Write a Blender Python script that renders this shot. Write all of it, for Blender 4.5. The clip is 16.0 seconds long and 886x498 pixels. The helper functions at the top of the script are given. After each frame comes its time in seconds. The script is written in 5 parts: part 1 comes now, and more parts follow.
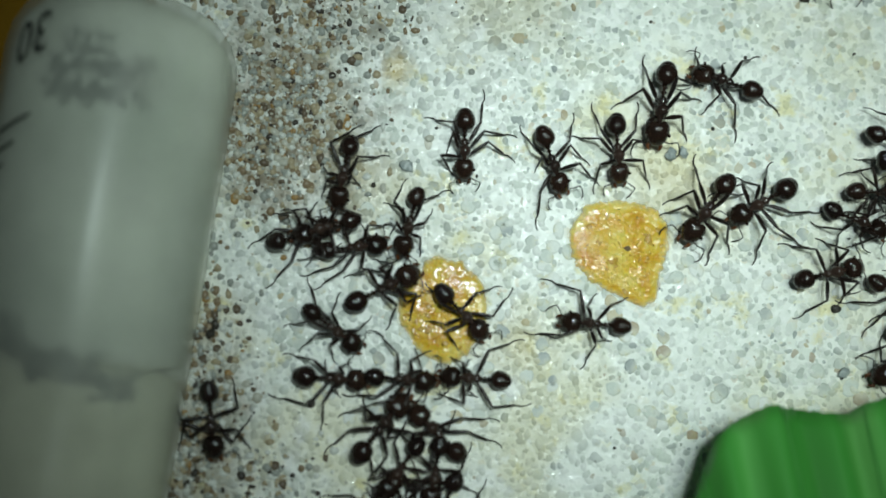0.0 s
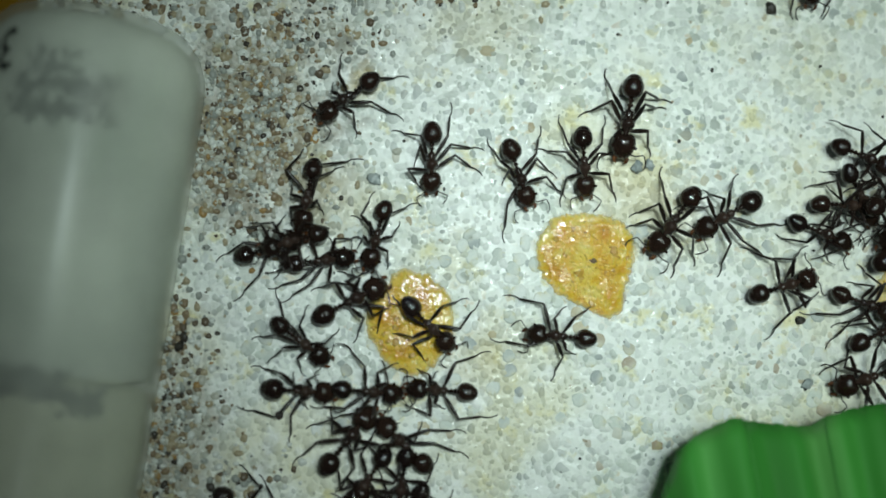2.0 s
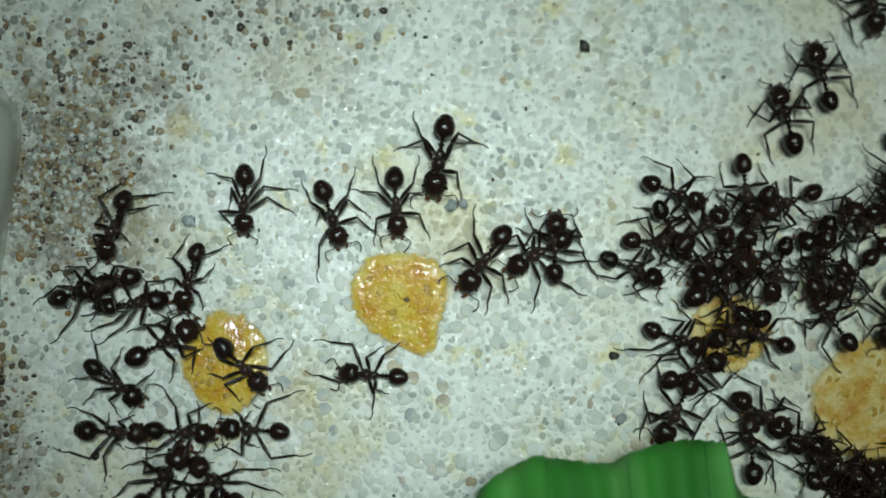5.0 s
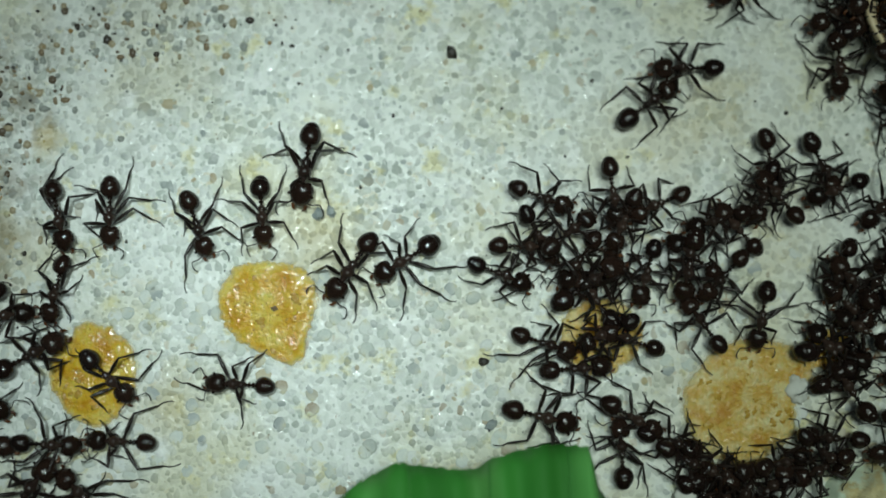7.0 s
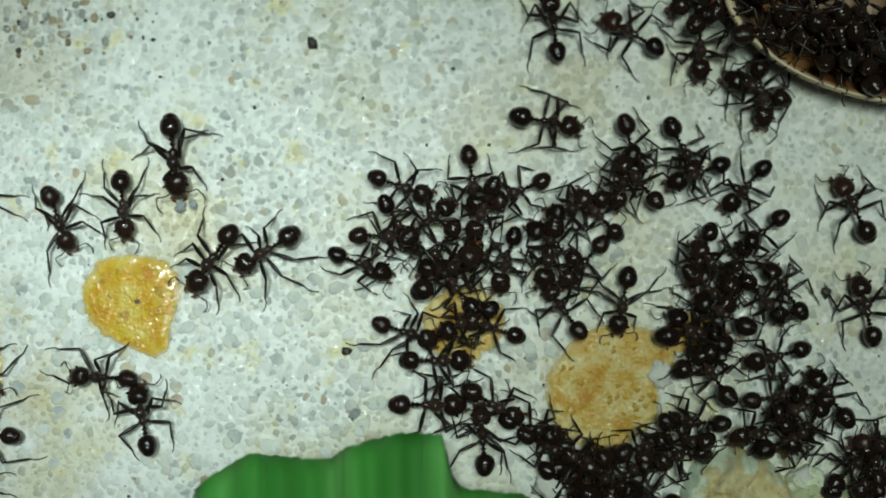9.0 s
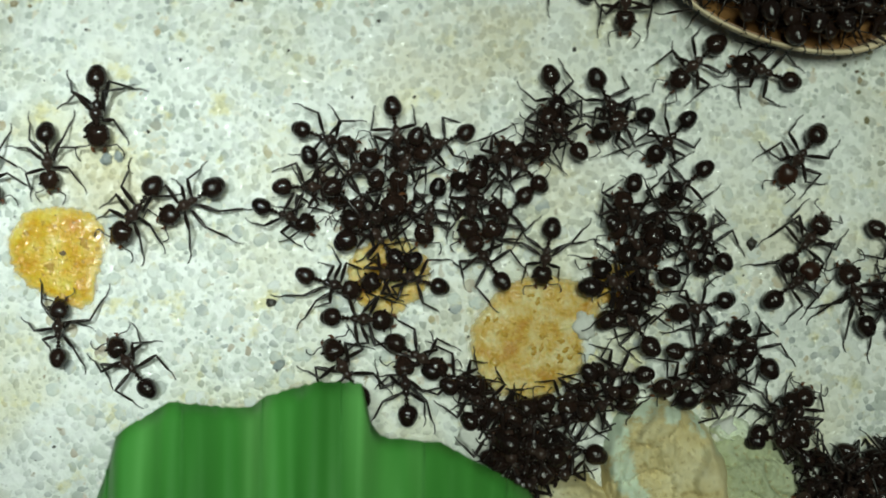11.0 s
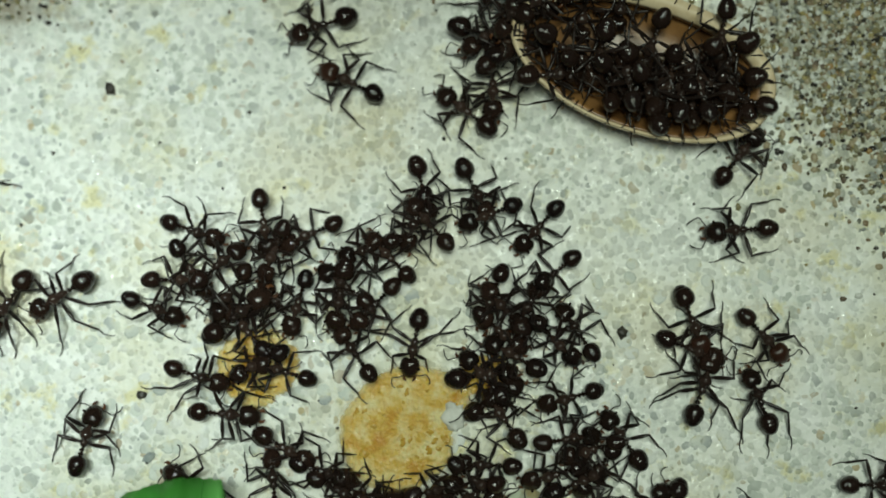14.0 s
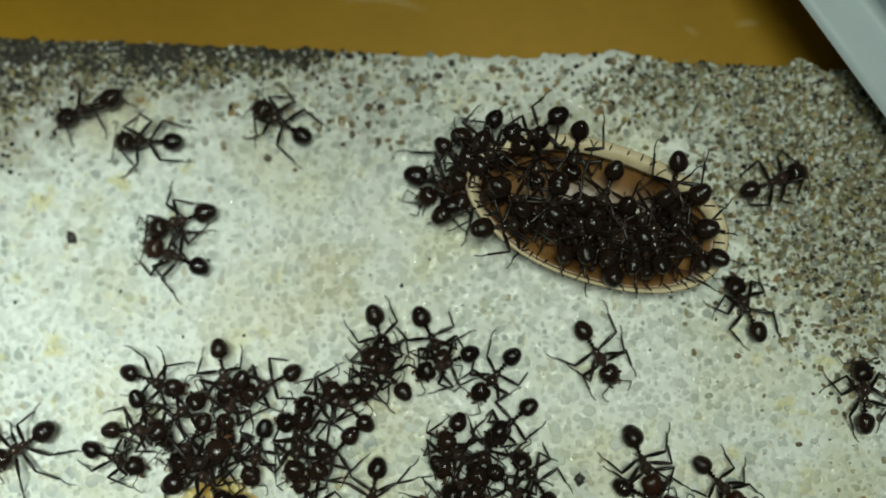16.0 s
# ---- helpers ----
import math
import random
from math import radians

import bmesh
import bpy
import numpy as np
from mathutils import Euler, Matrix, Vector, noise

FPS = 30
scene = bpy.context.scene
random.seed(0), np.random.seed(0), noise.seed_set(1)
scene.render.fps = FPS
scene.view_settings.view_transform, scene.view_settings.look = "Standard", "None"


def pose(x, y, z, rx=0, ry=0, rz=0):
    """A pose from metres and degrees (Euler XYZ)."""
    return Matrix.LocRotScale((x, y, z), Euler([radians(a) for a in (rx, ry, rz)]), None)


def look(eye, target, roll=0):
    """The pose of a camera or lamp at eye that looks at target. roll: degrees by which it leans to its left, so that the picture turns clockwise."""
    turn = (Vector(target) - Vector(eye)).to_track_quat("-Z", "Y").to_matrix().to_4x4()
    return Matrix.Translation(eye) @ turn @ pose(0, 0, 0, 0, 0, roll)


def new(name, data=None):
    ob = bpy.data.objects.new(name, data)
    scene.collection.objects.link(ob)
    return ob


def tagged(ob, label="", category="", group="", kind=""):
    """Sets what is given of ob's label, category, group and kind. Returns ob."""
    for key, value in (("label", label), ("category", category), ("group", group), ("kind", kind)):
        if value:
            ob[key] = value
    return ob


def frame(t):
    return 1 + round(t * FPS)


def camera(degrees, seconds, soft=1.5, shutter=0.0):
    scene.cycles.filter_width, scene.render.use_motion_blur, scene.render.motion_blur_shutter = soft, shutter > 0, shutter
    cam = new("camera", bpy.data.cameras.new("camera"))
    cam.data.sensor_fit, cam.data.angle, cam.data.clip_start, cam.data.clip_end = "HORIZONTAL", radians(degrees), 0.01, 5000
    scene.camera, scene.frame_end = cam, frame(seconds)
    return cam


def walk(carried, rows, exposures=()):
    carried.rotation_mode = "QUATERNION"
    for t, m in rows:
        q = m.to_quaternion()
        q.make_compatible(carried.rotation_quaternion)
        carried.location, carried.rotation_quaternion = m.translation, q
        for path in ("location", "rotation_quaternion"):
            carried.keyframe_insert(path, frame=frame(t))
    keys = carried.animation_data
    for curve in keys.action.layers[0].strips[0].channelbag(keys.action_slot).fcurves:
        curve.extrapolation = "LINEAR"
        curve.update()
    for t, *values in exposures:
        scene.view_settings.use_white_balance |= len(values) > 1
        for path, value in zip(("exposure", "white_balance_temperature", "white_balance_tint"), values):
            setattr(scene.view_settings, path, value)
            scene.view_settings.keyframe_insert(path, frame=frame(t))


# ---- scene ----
cam = camera(41.4, 16.0, soft=1.75)
# seconds, eye in millimetres, turn in degrees
PATH = [
    (0, 8.385, 1.989, 134.989, 5.187, -2.727, -0.927),
    (0.5, 8.32, 2.116, 135.151, 4.902, -2.689, -0.837),
    (1, 8.966, 2.917, 135.45, 4.648, -2.726, -0.792),
    (1.5, 9.993, 4.509, 135.888, 4.255, -2.796, -0.848),
    (2, 11.802, 6.028, 136.444, 4.047, -2.887, -0.97),
    (2.5, 14.301, 6.56, 136.616, 4.113, -2.77, -0.959),
    (3, 20.306, 7.883, 137.365, 4.033, -1.956, -1.047),
    (3.5, 24.964, 8.4, 138.162, 4.184, -1.833, -1.173),
    (4, 28.751, 9.674, 138.752, 4.088, -2.188, -1.388),
    (6.5, 47.452, 9.638, 139.659, 4.665, -1.708, -2.107),
    (7, 52.692, 8.728, 139.761, 4.749, -1.432, -2.501),
    (7.5, 57.666, 9.998, 140.286, 4.228, -1.006, -2.836),
    (8, 62.991, 10.487, 140.721, 3.899, -0.726, -3.139),
    (8.5, 67.52, 10.088, 140.625, 3.905, -0.311, -3.22),
    (9, 71.548, 8.888, 140.64, 3.778, -0.434, -3.355),
    (9.5, 74.024, 7.617, 140.623, 3.623, -0.525, -3.378),
    (12, 86.941, 0.866, 139.641, 3.441, 0.518, -3.353),
    (12.5, 89.639, 0.313, 139.227, 3.763, 0.64, -3.414),
    (13, 92.933, 1.582, 139.336, 3.985, 0.967, -3.441),
    (13.5, 97.093, 6.537, 140.087, 3.896, 1.063, -3.618),
    (14, 101.239, 10.484, 140.597, 4.443, 1.548, -3.746),
    (14.5, 102.434, 15.108, 141.12, 4.435, 1.299, -3.802),
    (15, 104.251, 18.342, 141.474, 4.78, 1.44, -3.866),
    (15.5, 105.894, 22.301, 142.522, 4.942, 1.444, -4.003),
    (16, 107.907, 25.256, 142.915, 5.428, 1.761, -4.184),
]
walk(cam, [(t, pose(x / 1000, y / 1000, z / 1000, rx, ry, rz)) for t, x, y, z, rx, ry, rz in PATH],
     exposures=[(0.0, -0.72, 6450, 11.5), (4.0, -0.88, 6450, 11.5), (6.5, -0.98, 6450, 11), (8.5, -0.82, 6500, 11.5), (9.5, -0.73, 6600, 12), (12.0, -0.40, 6850, 13), (13.5, -0.45, 6900, 12.5), (15.0, -0.52, 6950, 12), (16.0, -0.52, 6950, 12)])
cam.data.dof.use_dof = True
cam.data.dof.focus_distance, cam.data.dof.aperture_fstop = 0.1375, 6.0

# ---- light ----
world = bpy.data.worlds.new("room")
scene.world = world
world.use_nodes = True
world.node_tree.nodes["Background"].inputs[0].default_value = (0.50, 0.64, 0.66, 1)
world.node_tree.nodes["Background"].inputs[1].default_value = 0.06


def lamp(name, eye, target, watts, size, colour, spread):
    data = bpy.data.lights.new(name, "AREA")
    data.shape, data.size, data.energy, data.color, data.spread = "DISK", size, watts, colour, radians(spread)
    ob = new(name, data)
    ob.matrix_world = look(eye, target)
    return ob


lamp("desk_light", (0.118, 0.042, 0.33), (0.118, 0.020, 0.0), 0.088, 0.11, (0.82, 1.0, 0.87), 56)
lamp("torch", (0.036, 0.046, 0.27), (0.030, 0.021, 0.0), 0.0205, 0.032, (0.81, 1.0, 0.97), 30)

# ---- materials ----
MM = 0.001


def material(name, rough=0.5, base=(0.5, 0.5, 0.5), spec=0.5, coat=0.0):
    m = bpy.data.materials.new(name)
    m.use_nodes = True
    nt = m.node_tree
    b = nt.nodes["Principled BSDF"]
    b.inputs["Base Color"].default_value = (*base, 1)
    b.inputs["Roughness"].default_value = rough
    b.inputs["Specular IOR Level"].default_value = spec
    b.inputs["Coat Weight"].default_value = coat
    b.inputs["Coat Roughness"].default_value = 0.1
    return m, nt, b


def node(nt, kind, **inputs):
    n = nt.nodes.new(kind)
    for key, value in inputs.items():
        n.inputs[key.replace("_", " ")].default_value = value
    return n


def ramp(nt, source, stops, sharp=False):
    n = nt.nodes.new("ShaderNodeValToRGB")
    n.color_ramp.interpolation = "CONSTANT" if sharp else "LINEAR"
    while len(n.color_ramp.elements) < len(stops):
        n.color_ramp.elements.new(0.5)
    for e, (at, col) in zip(n.color_ramp.elements, stops):
        e.position = at
        e.color = (*col, 1) if len(col) == 3 else col
    nt.links.new(source, n.inputs[0])
    return n.outputs[0]


def mix(nt, fac, a, b, blend="MIX"):
    n = nt.nodes.new("ShaderNodeMix")
    n.data_type, n.blend_type = "RGBA", blend
    for sock, v in ((n.inputs[0], fac), (n.inputs[6], a), (n.inputs[7], b)):
        if isinstance(v, (int, float)):
            sock.default_value = v
        elif isinstance(v, tuple):
            sock.default_value = (*v, 1)
        else:
            nt.links.new(v, sock)
    return n.outputs[2]


def noise_tex(nt, scale, detail=4.0, rough=0.55):
    c = nt.nodes.new("ShaderNodeTexCoord")
    n = node(nt, "ShaderNodeTexNoise", Scale=scale, Detail=detail, Roughness=rough)
    nt.links.new(c.outputs["Object"], n.inputs["Vector"])
    return n


def bump(nt, b, height, strength=0.3, distance=0.0002):
    n = node(nt, "ShaderNodeBump", Strength=strength, Distance=distance)
    nt.links.new(height, n.inputs["Height"])
    nt.links.new(n.outputs[0], b.inputs["Normal"])


DIRT, OCHRE = (0.24, 0.19, 0.12), (0.62, 0.52, 0.25)
STAINS = [(-4, 30, 12, DIRT, 0.95), (-8, 25, 7, DIRT, 0.8), (1, 41, 9, DIRT, 0.45), (-14, 2, 8, DIRT, 0.5), (-14, -9, 9, DIRT, 0.6), (5, 22, 6, DIRT, 0.35)]
STAINS += [(58, 69, 15, DIRT, 0.6), (72, 69, 12, DIRT, 0.6), (82, 67, 8, DIRT, 0.5), (46, 62, 12, DIRT, 0.8), (150, 48, 16, (0.24, 0.22, 0.12), 0.65), (140, 57, 10, (0.24, 0.22, 0.12), 0.65), (157, 36, 14, (0.24, 0.22, 0.12), 0.45), (20, 49, 14, DIRT, 0.25), (95, 60, 14, DIRT, 0.3), (120, 57, 12, DIRT, 0.3)]
STAINS += [(126, 60.5, 6, (0.86, 0.87, 0.82), 0.8), (118, 61.5, 6, (0.86, 0.87, 0.82), 0.7), (110, 62.5, 6, (0.84, 0.85, 0.8), 0.5), (134, 58, 4, (0.8, 0.82, 0.76), 0.6)]
STAINS += [(42, 20, 8, OCHRE, 0.55), (23, 3, 5, OCHRE, 0.55), (8, 22, 5, OCHRE, 0.3), (85, 33, 9, OCHRE, 0.35), (91, 36, 5, OCHRE, 0.4), (88, 0, 11, OCHRE, 0.35), (122, 10, 6, OCHRE, 0.35), (140, 22, 8, OCHRE, 0.3), (136, 8, 6, OCHRE, 0.3), (10, 35, 2.2, (0.6, 0.42, 0.08), 0.6), (97, 22, 6, OCHRE, 0.35)]

BARE = (0.93, 0.95, 0.90)
STAINS = [(x, y, r, BARE, 0.42) for x, y, r in ((82, 38, 16), (95, 30, 13), (106, 18, 11), (75, 22, 10), (121, 22, 14), (127, 8, 10), (97, 46, 10))] + STAINS


def stained(nt, col):
    """Dirt and dried food with ragged edges, at their places on the slab."""
    c = nt.nodes.new("ShaderNodeTexCoord")
    n = node(nt, "ShaderNodeTexNoise", Scale=160.0, Detail=4.0, Roughness=0.7)
    nt.links.new(c.outputs["Object"], n.inputs["Vector"])
    for x, y, r, tint, strength in STAINS:
        d = nt.nodes.new("ShaderNodeVectorMath")
        d.operation = "DISTANCE"
        nt.links.new(c.outputs["Object"], d.inputs[0])
        d.inputs[1].default_value = (x * MM, y * MM, 0)
        f = nt.nodes.new("ShaderNodeMath")
        f.operation = "MULTIPLY_ADD"
        f.inputs[1].default_value = 0.022 * r / 8
        nt.links.new(n.outputs[0], f.inputs[0])
        nt.links.new(d.outputs["Value"], f.inputs[2])
        g = node(nt, "ShaderNodeMapRange")
        for i, v in enumerate((0.011 * r / 8 + 0.2 * r * MM, 0.011 * r / 8 + 1.15 * r * MM, strength, 0.0)):
            g.inputs[i + 1].default_value = v
        nt.links.new(f.outputs[0], g.inputs[0])
        col = mix(nt, g.outputs[0], col, tint)
    return col


QUARTZ = [(0, (0.93, 0.95, 0.91)), (0.26, (0.87, 0.90, 0.84)), (0.46, (0.77, 0.82, 0.74)), (0.62, (0.66, 0.71, 0.65)),
          (0.79, (0.58, 0.62, 0.56)), (0.91, (0.49, 0.53, 0.51)), (0.965, (0.38, 0.42, 0.42)), (0.978, (0.70, 0.60, 0.38)), (0.994, (0.50, 0.40, 0.28))]


def weathered(nt, col):
    """Broad yellowing, small sulphur-yellow and bleached spots, and sparse brown specks."""
    n = noise_tex(nt, 55, 5)
    col = mix(nt, ramp(nt, n.outputs[0], [(0.49, (0, 0, 0)), (0.63, (0.6, 0.6, 0.6))]), col, (0.78, 0.74, 0.50))
    spot = noise_tex(nt, 210, 4, 0.6)
    col = mix(nt, ramp(nt, spot.outputs[0], [(0.58, (0, 0, 0)), (0.68, (0.7, 0.7, 0.7))]), col, (0.80, 0.73, 0.36))
    col = mix(nt, ramp(nt, spot.outputs[0], [(0.33, (0.8, 0.8, 0.8)), (0.44, (0, 0, 0))]), col, (0.97, 0.98, 0.95))
    speck = noise_tex(nt, 620, 3, 0.6)
    return mix(nt, ramp(nt, speck.outputs[0], [(0.685, (0, 0, 0)), (0.73, (0.8, 0.8, 0.8))]), col, (0.30, 0.22, 0.12))


def mat_plaster():
    """Touching quartz grains in white plaster."""
    m, nt, b = material("sand_plaster", 0.5, spec=0.4)
    c = nt.nodes.new("ShaderNodeTexCoord")
    wob = node(nt, "ShaderNodeTexNoise", Scale=900.0, Detail=2.0)
    nt.links.new(c.outputs["Object"], wob.inputs["Vector"])
    add = nt.nodes.new("ShaderNodeMixRGB")
    add.blend_type = "ADD"
    add.inputs[0].default_value = 0.00035
    nt.links.new(c.outputs["Object"], add.inputs[1])
    nt.links.new(wob.outputs["Color"], add.inputs[2])
    cells = []
    for scale in (820.0, 1350.0):
        v = node(nt, "ShaderNodeTexVoronoi", Scale=scale)
        v.voronoi_dimensions = "2D"
        e = node(nt, "ShaderNodeTexVoronoi", Scale=scale)
        e.voronoi_dimensions, e.feature = "2D", "DISTANCE_TO_EDGE"
        nt.links.new(add.outputs[0], v.inputs["Vector"])
        nt.links.new(add.outputs[0], e.inputs["Vector"])
        sep = nt.nodes.new("ShaderNodeSeparateColor")
        nt.links.new(v.outputs["Color"], sep.inputs[0])
        col = ramp(nt, sep.outputs[0], QUARTZ)
        edge = ramp(nt, e.outputs["Distance"], [(0.0, (0.55, 0.55, 0.55)), (0.10, (0, 0, 0))])
        cells.append((mix(nt, edge, col, (0.90, 0.92, 0.87)), e.outputs["Distance"]))
    pick = noise_tex(nt, 330, 2)
    col = mix(nt, ramp(nt, pick.outputs[0], [(0.48, (0, 0, 0)), (0.52, (1, 1, 1))]), cells[0][0], cells[1][0])
    col = mix(nt, 0.35, col, (0.93, 0.94, 0.88))
    w = noise_tex(nt, 85, 4)
    col = mix(nt, ramp(nt, w.outputs[0], [(0.44, (0, 0, 0)), (0.62, (0.72, 0.72, 0.72))]), col, (0.95, 0.97, 0.92))
    col = weathered(nt, col)
    f = noise_tex(nt, 3000, 3)
    col = mix(nt, 0.18, col, f.outputs[0], "OVERLAY")
    nt.links.new(stained(nt, col), b.inputs["Base Color"])
    rough = noise_tex(nt, 800, 2)
    nt.links.new(ramp(nt, rough.outputs[0], [(0.38, (0.14, 0.14, 0.14)), (0.62, (0.6, 0.6, 0.6))]), b.inputs["Roughness"])
    relief = noise_tex(nt, 1300, 4, 0.65)
    height = mix(nt, 0.6, cells[0][1], relief.outputs[0])
    bump(nt, b, height, 0.5, 0.0004)
    return m


def mat_grain(name="quartz_grain", single=False):
    m, nt, b = material(name, 0.55, spec=0.35)
    g = nt.nodes.new("ShaderNodeObjectInfo" if single else "ShaderNodeNewGeometry")
    col = ramp(nt, g.outputs["Random" if single else "Random Per Island"], QUARTZ)
    w = noise_tex(nt, 85, 4)
    col = mix(nt, ramp(nt, w.outputs[0], [(0.44, (0, 0, 0)), (0.62, (0.72, 0.72, 0.72))]), col, (0.95, 0.97, 0.92))
    col = weathered(nt, col)
    col = stained(nt, col)
    f = noise_tex(nt, 2600, 3)
    col = mix(nt, 0.25, col, f.outputs[0], "MULTIPLY")
    nt.links.new(col, b.inputs["Base Color"])
    bump(nt, b, f.outputs[0], 0.2, 0.0001)
    return m


def mat_loose():
    m, nt, b = material("loose_sand", 0.35, spec=0.5)
    g = nt.nodes.new("ShaderNodeNewGeometry")
    col = ramp(nt, g.outputs["Random Per Island"], [
        (0, (0.06, 0.05, 0.04)), (0.05, (0.16, 0.12, 0.08)), (0.13, (0.30, 0.22, 0.13)), (0.24, (0.44, 0.27, 0.10)), (0.265, (0.48, 0.40, 0.26)),
        (0.42, (0.40, 0.42, 0.38)), (0.58, (0.62, 0.61, 0.52)), (0.74, (0.84, 0.86, 0.80))], True)
    f = noise_tex(nt, 3000, 2)
    nt.links.new(mix(nt, 0.3, col, f.outputs[0], "MULTIPLY"), b.inputs["Base Color"])
    return m


def mat_dark_sand():
    m, nt, b = material("dark_sand", 0.16, spec=0.6)
    g = nt.nodes.new("ShaderNodeNewGeometry")
    col = ramp(nt, g.outputs["Random Per Island"], [
        (0, (0.04, 0.035, 0.03)), (0.11, (0.14, 0.12, 0.07)), (0.26, (0.30, 0.26, 0.13)), (0.42, (0.34, 0.32, 0.20)), (0.58, (0.48, 0.40, 0.17)), (0.63, (0.24, 0.25, 0.20)), (0.78, (0.56, 0.56, 0.44)), (0.9, (0.82, 0.83, 0.74))], True)
    f = noise_tex(nt, 3000, 2)
    nt.links.new(mix(nt, 0.3, col, f.outputs[0], "MULTIPLY"), b.inputs["Base Color"])
    return m


def mat_dark_grit():
    m, nt, b = material("dark_grit", 0.5, (0.03, 0.028, 0.024))
    f = noise_tex(nt, 1500, 2)
    nt.links.new(ramp(nt, f.outputs[0], [(0.3, (0.012, 0.011, 0.01)), (0.7, (0.07, 0.06, 0.045))]), b.inputs["Base Color"])
    return m


def mat_paste(name="food_paste", rough=0.1, coat=0.6, stops=((0.32, (0.70, 0.33, 0.012)), (0.47, (0.82, 0.50, 0.035)), (0.64, (0.90, 0.68, 0.14)))):
    m, nt, b = material(name, rough, spec=0.5, coat=coat)
    n = noise_tex(nt, 330, 5, 0.6)
    k = noise_tex(nt, 1700, 3, 0.6)
    col = ramp(nt, n.outputs[0], stops)
    c = nt.nodes.new("ShaderNodeTexCoord")
    xyz = nt.nodes.new("ShaderNodeSeparateXYZ")
    nt.links.new(c.outputs["Object"], xyz.inputs[0])
    deep = node(nt, "ShaderNodeMapRange")
    for i, v in enumerate((0.00004, 0.00026, 0.0, 1.0)):
        deep.inputs[i + 1].default_value = v
    nt.links.new(xyz.outputs["Z"], deep.inputs[0])
    # a thin film is paler and lets the sand show
    col = mix(nt, deep.outputs[0], (0.80, 0.62, 0.22), col)
    nt.links.new(mix(nt, 0.15, col, k.outputs[0], "OVERLAY"), b.inputs["Base Color"])
    nt.links.new(ramp(nt, deep.outputs[0], [(0.0, (0.1, 0.1, 0.1)), (0.7, (0.95, 0.95, 0.95))]), b.inputs["Alpha"])
    b.inputs["Subsurface Weight"].default_value = 0.15
    b.inputs["Subsurface Radius"].default_value = (0.002, 0.001, 0.0004)
    g = noise_tex(nt, 1100, 3, 0.55)
    bump(nt, b, g.outputs[0], 0.8, 0.0009)
    return m


def mat_pulp():
    m, nt, b = material("fruit_pulp", 0.18, spec=0.5)
    n = noise_tex(nt, 900, 4, 0.6)
    nt.links.new(ramp(nt, n.outputs[0], [(0.3, (0.46, 0.22, 0.02)), (0.6, (0.64, 0.42, 0.07)), (0.75, (0.74, 0.58, 0.2))]), b.inputs["Base Color"])
    bump(nt, b, n.outputs[0], 0.8, 0.0004)
    return m


def mat_chitin(name, dark, light, rough):
    m, nt, b = material(name, rough, spec=0.5, coat=0.0)
    n = noise_tex(nt, 700, 4)
    i = nt.nodes.new("ShaderNodeObjectInfo")
    add = nt.nodes.new("ShaderNodeMath")
    add.operation = "MULTIPLY_ADD"
    nt.links.new(i.outputs["Random"], add.inputs[0])
    add.inputs[1].default_value = 0.35
    nt.links.new(n.outputs[0], add.inputs[2])
    nt.links.new(ramp(nt, add.outputs[0], [(0.35, dark), (0.95, light)]), b.inputs["Base Color"])
    f = noise_tex(nt, 6000, 2)
    bump(nt, b, f.outputs[0], 0.45, 0.00007)
    return m


def mat_leaf():
    m, nt, b = material("leaf_green", 0.4, spec=0.35)
    c = nt.nodes.new("ShaderNodeTexCoord")
    mp = nt.nodes.new("ShaderNodeMapping")
    mp.inputs["Scale"].default_value = (120, 8, 8)
    n = node(nt, "ShaderNodeTexNoise", Scale=1.0, Detail=3.0)
    nt.links.new(c.outputs["Object"], mp.inputs[0])
    nt.links.new(mp.outputs[0], n.inputs["Vector"])
    col = ramp(nt, n.outputs[0], [(0.32, (0.032, 0.20, 0.026)), (0.5, (0.06, 0.31, 0.048)), (0.7, (0.15, 0.48, 0.12))])
    # broad ribs, paler and darker by turns
    wide = nt.nodes.new("ShaderNodeMapping")
    wide.inputs["Scale"].default_value = (190, 14, 14)
    w = node(nt, "ShaderNodeTexNoise", Scale=0.5, Detail=1.0)
    nt.links.new(c.outputs["Object"], wide.inputs[0])
    nt.links.new(wide.outputs[0], w.inputs["Vector"])
    col = mix(nt, ramp(nt, w.outputs[0], [(0.52, (0, 0, 0)), (0.66, (0.6, 0.6, 0.6))]), col, (0.22, 0.47, 0.16))
    col = mix(nt, ramp(nt, w.outputs[0], [(0.34, (0.6, 0.6, 0.6)), (0.44, (0, 0, 0))]), col, (0.025, 0.14, 0.018))
    nt.links.new(col, b.inputs["Base Color"])
    bump(nt, b, n.outputs[0], 0.5, 0.0005)
    return m


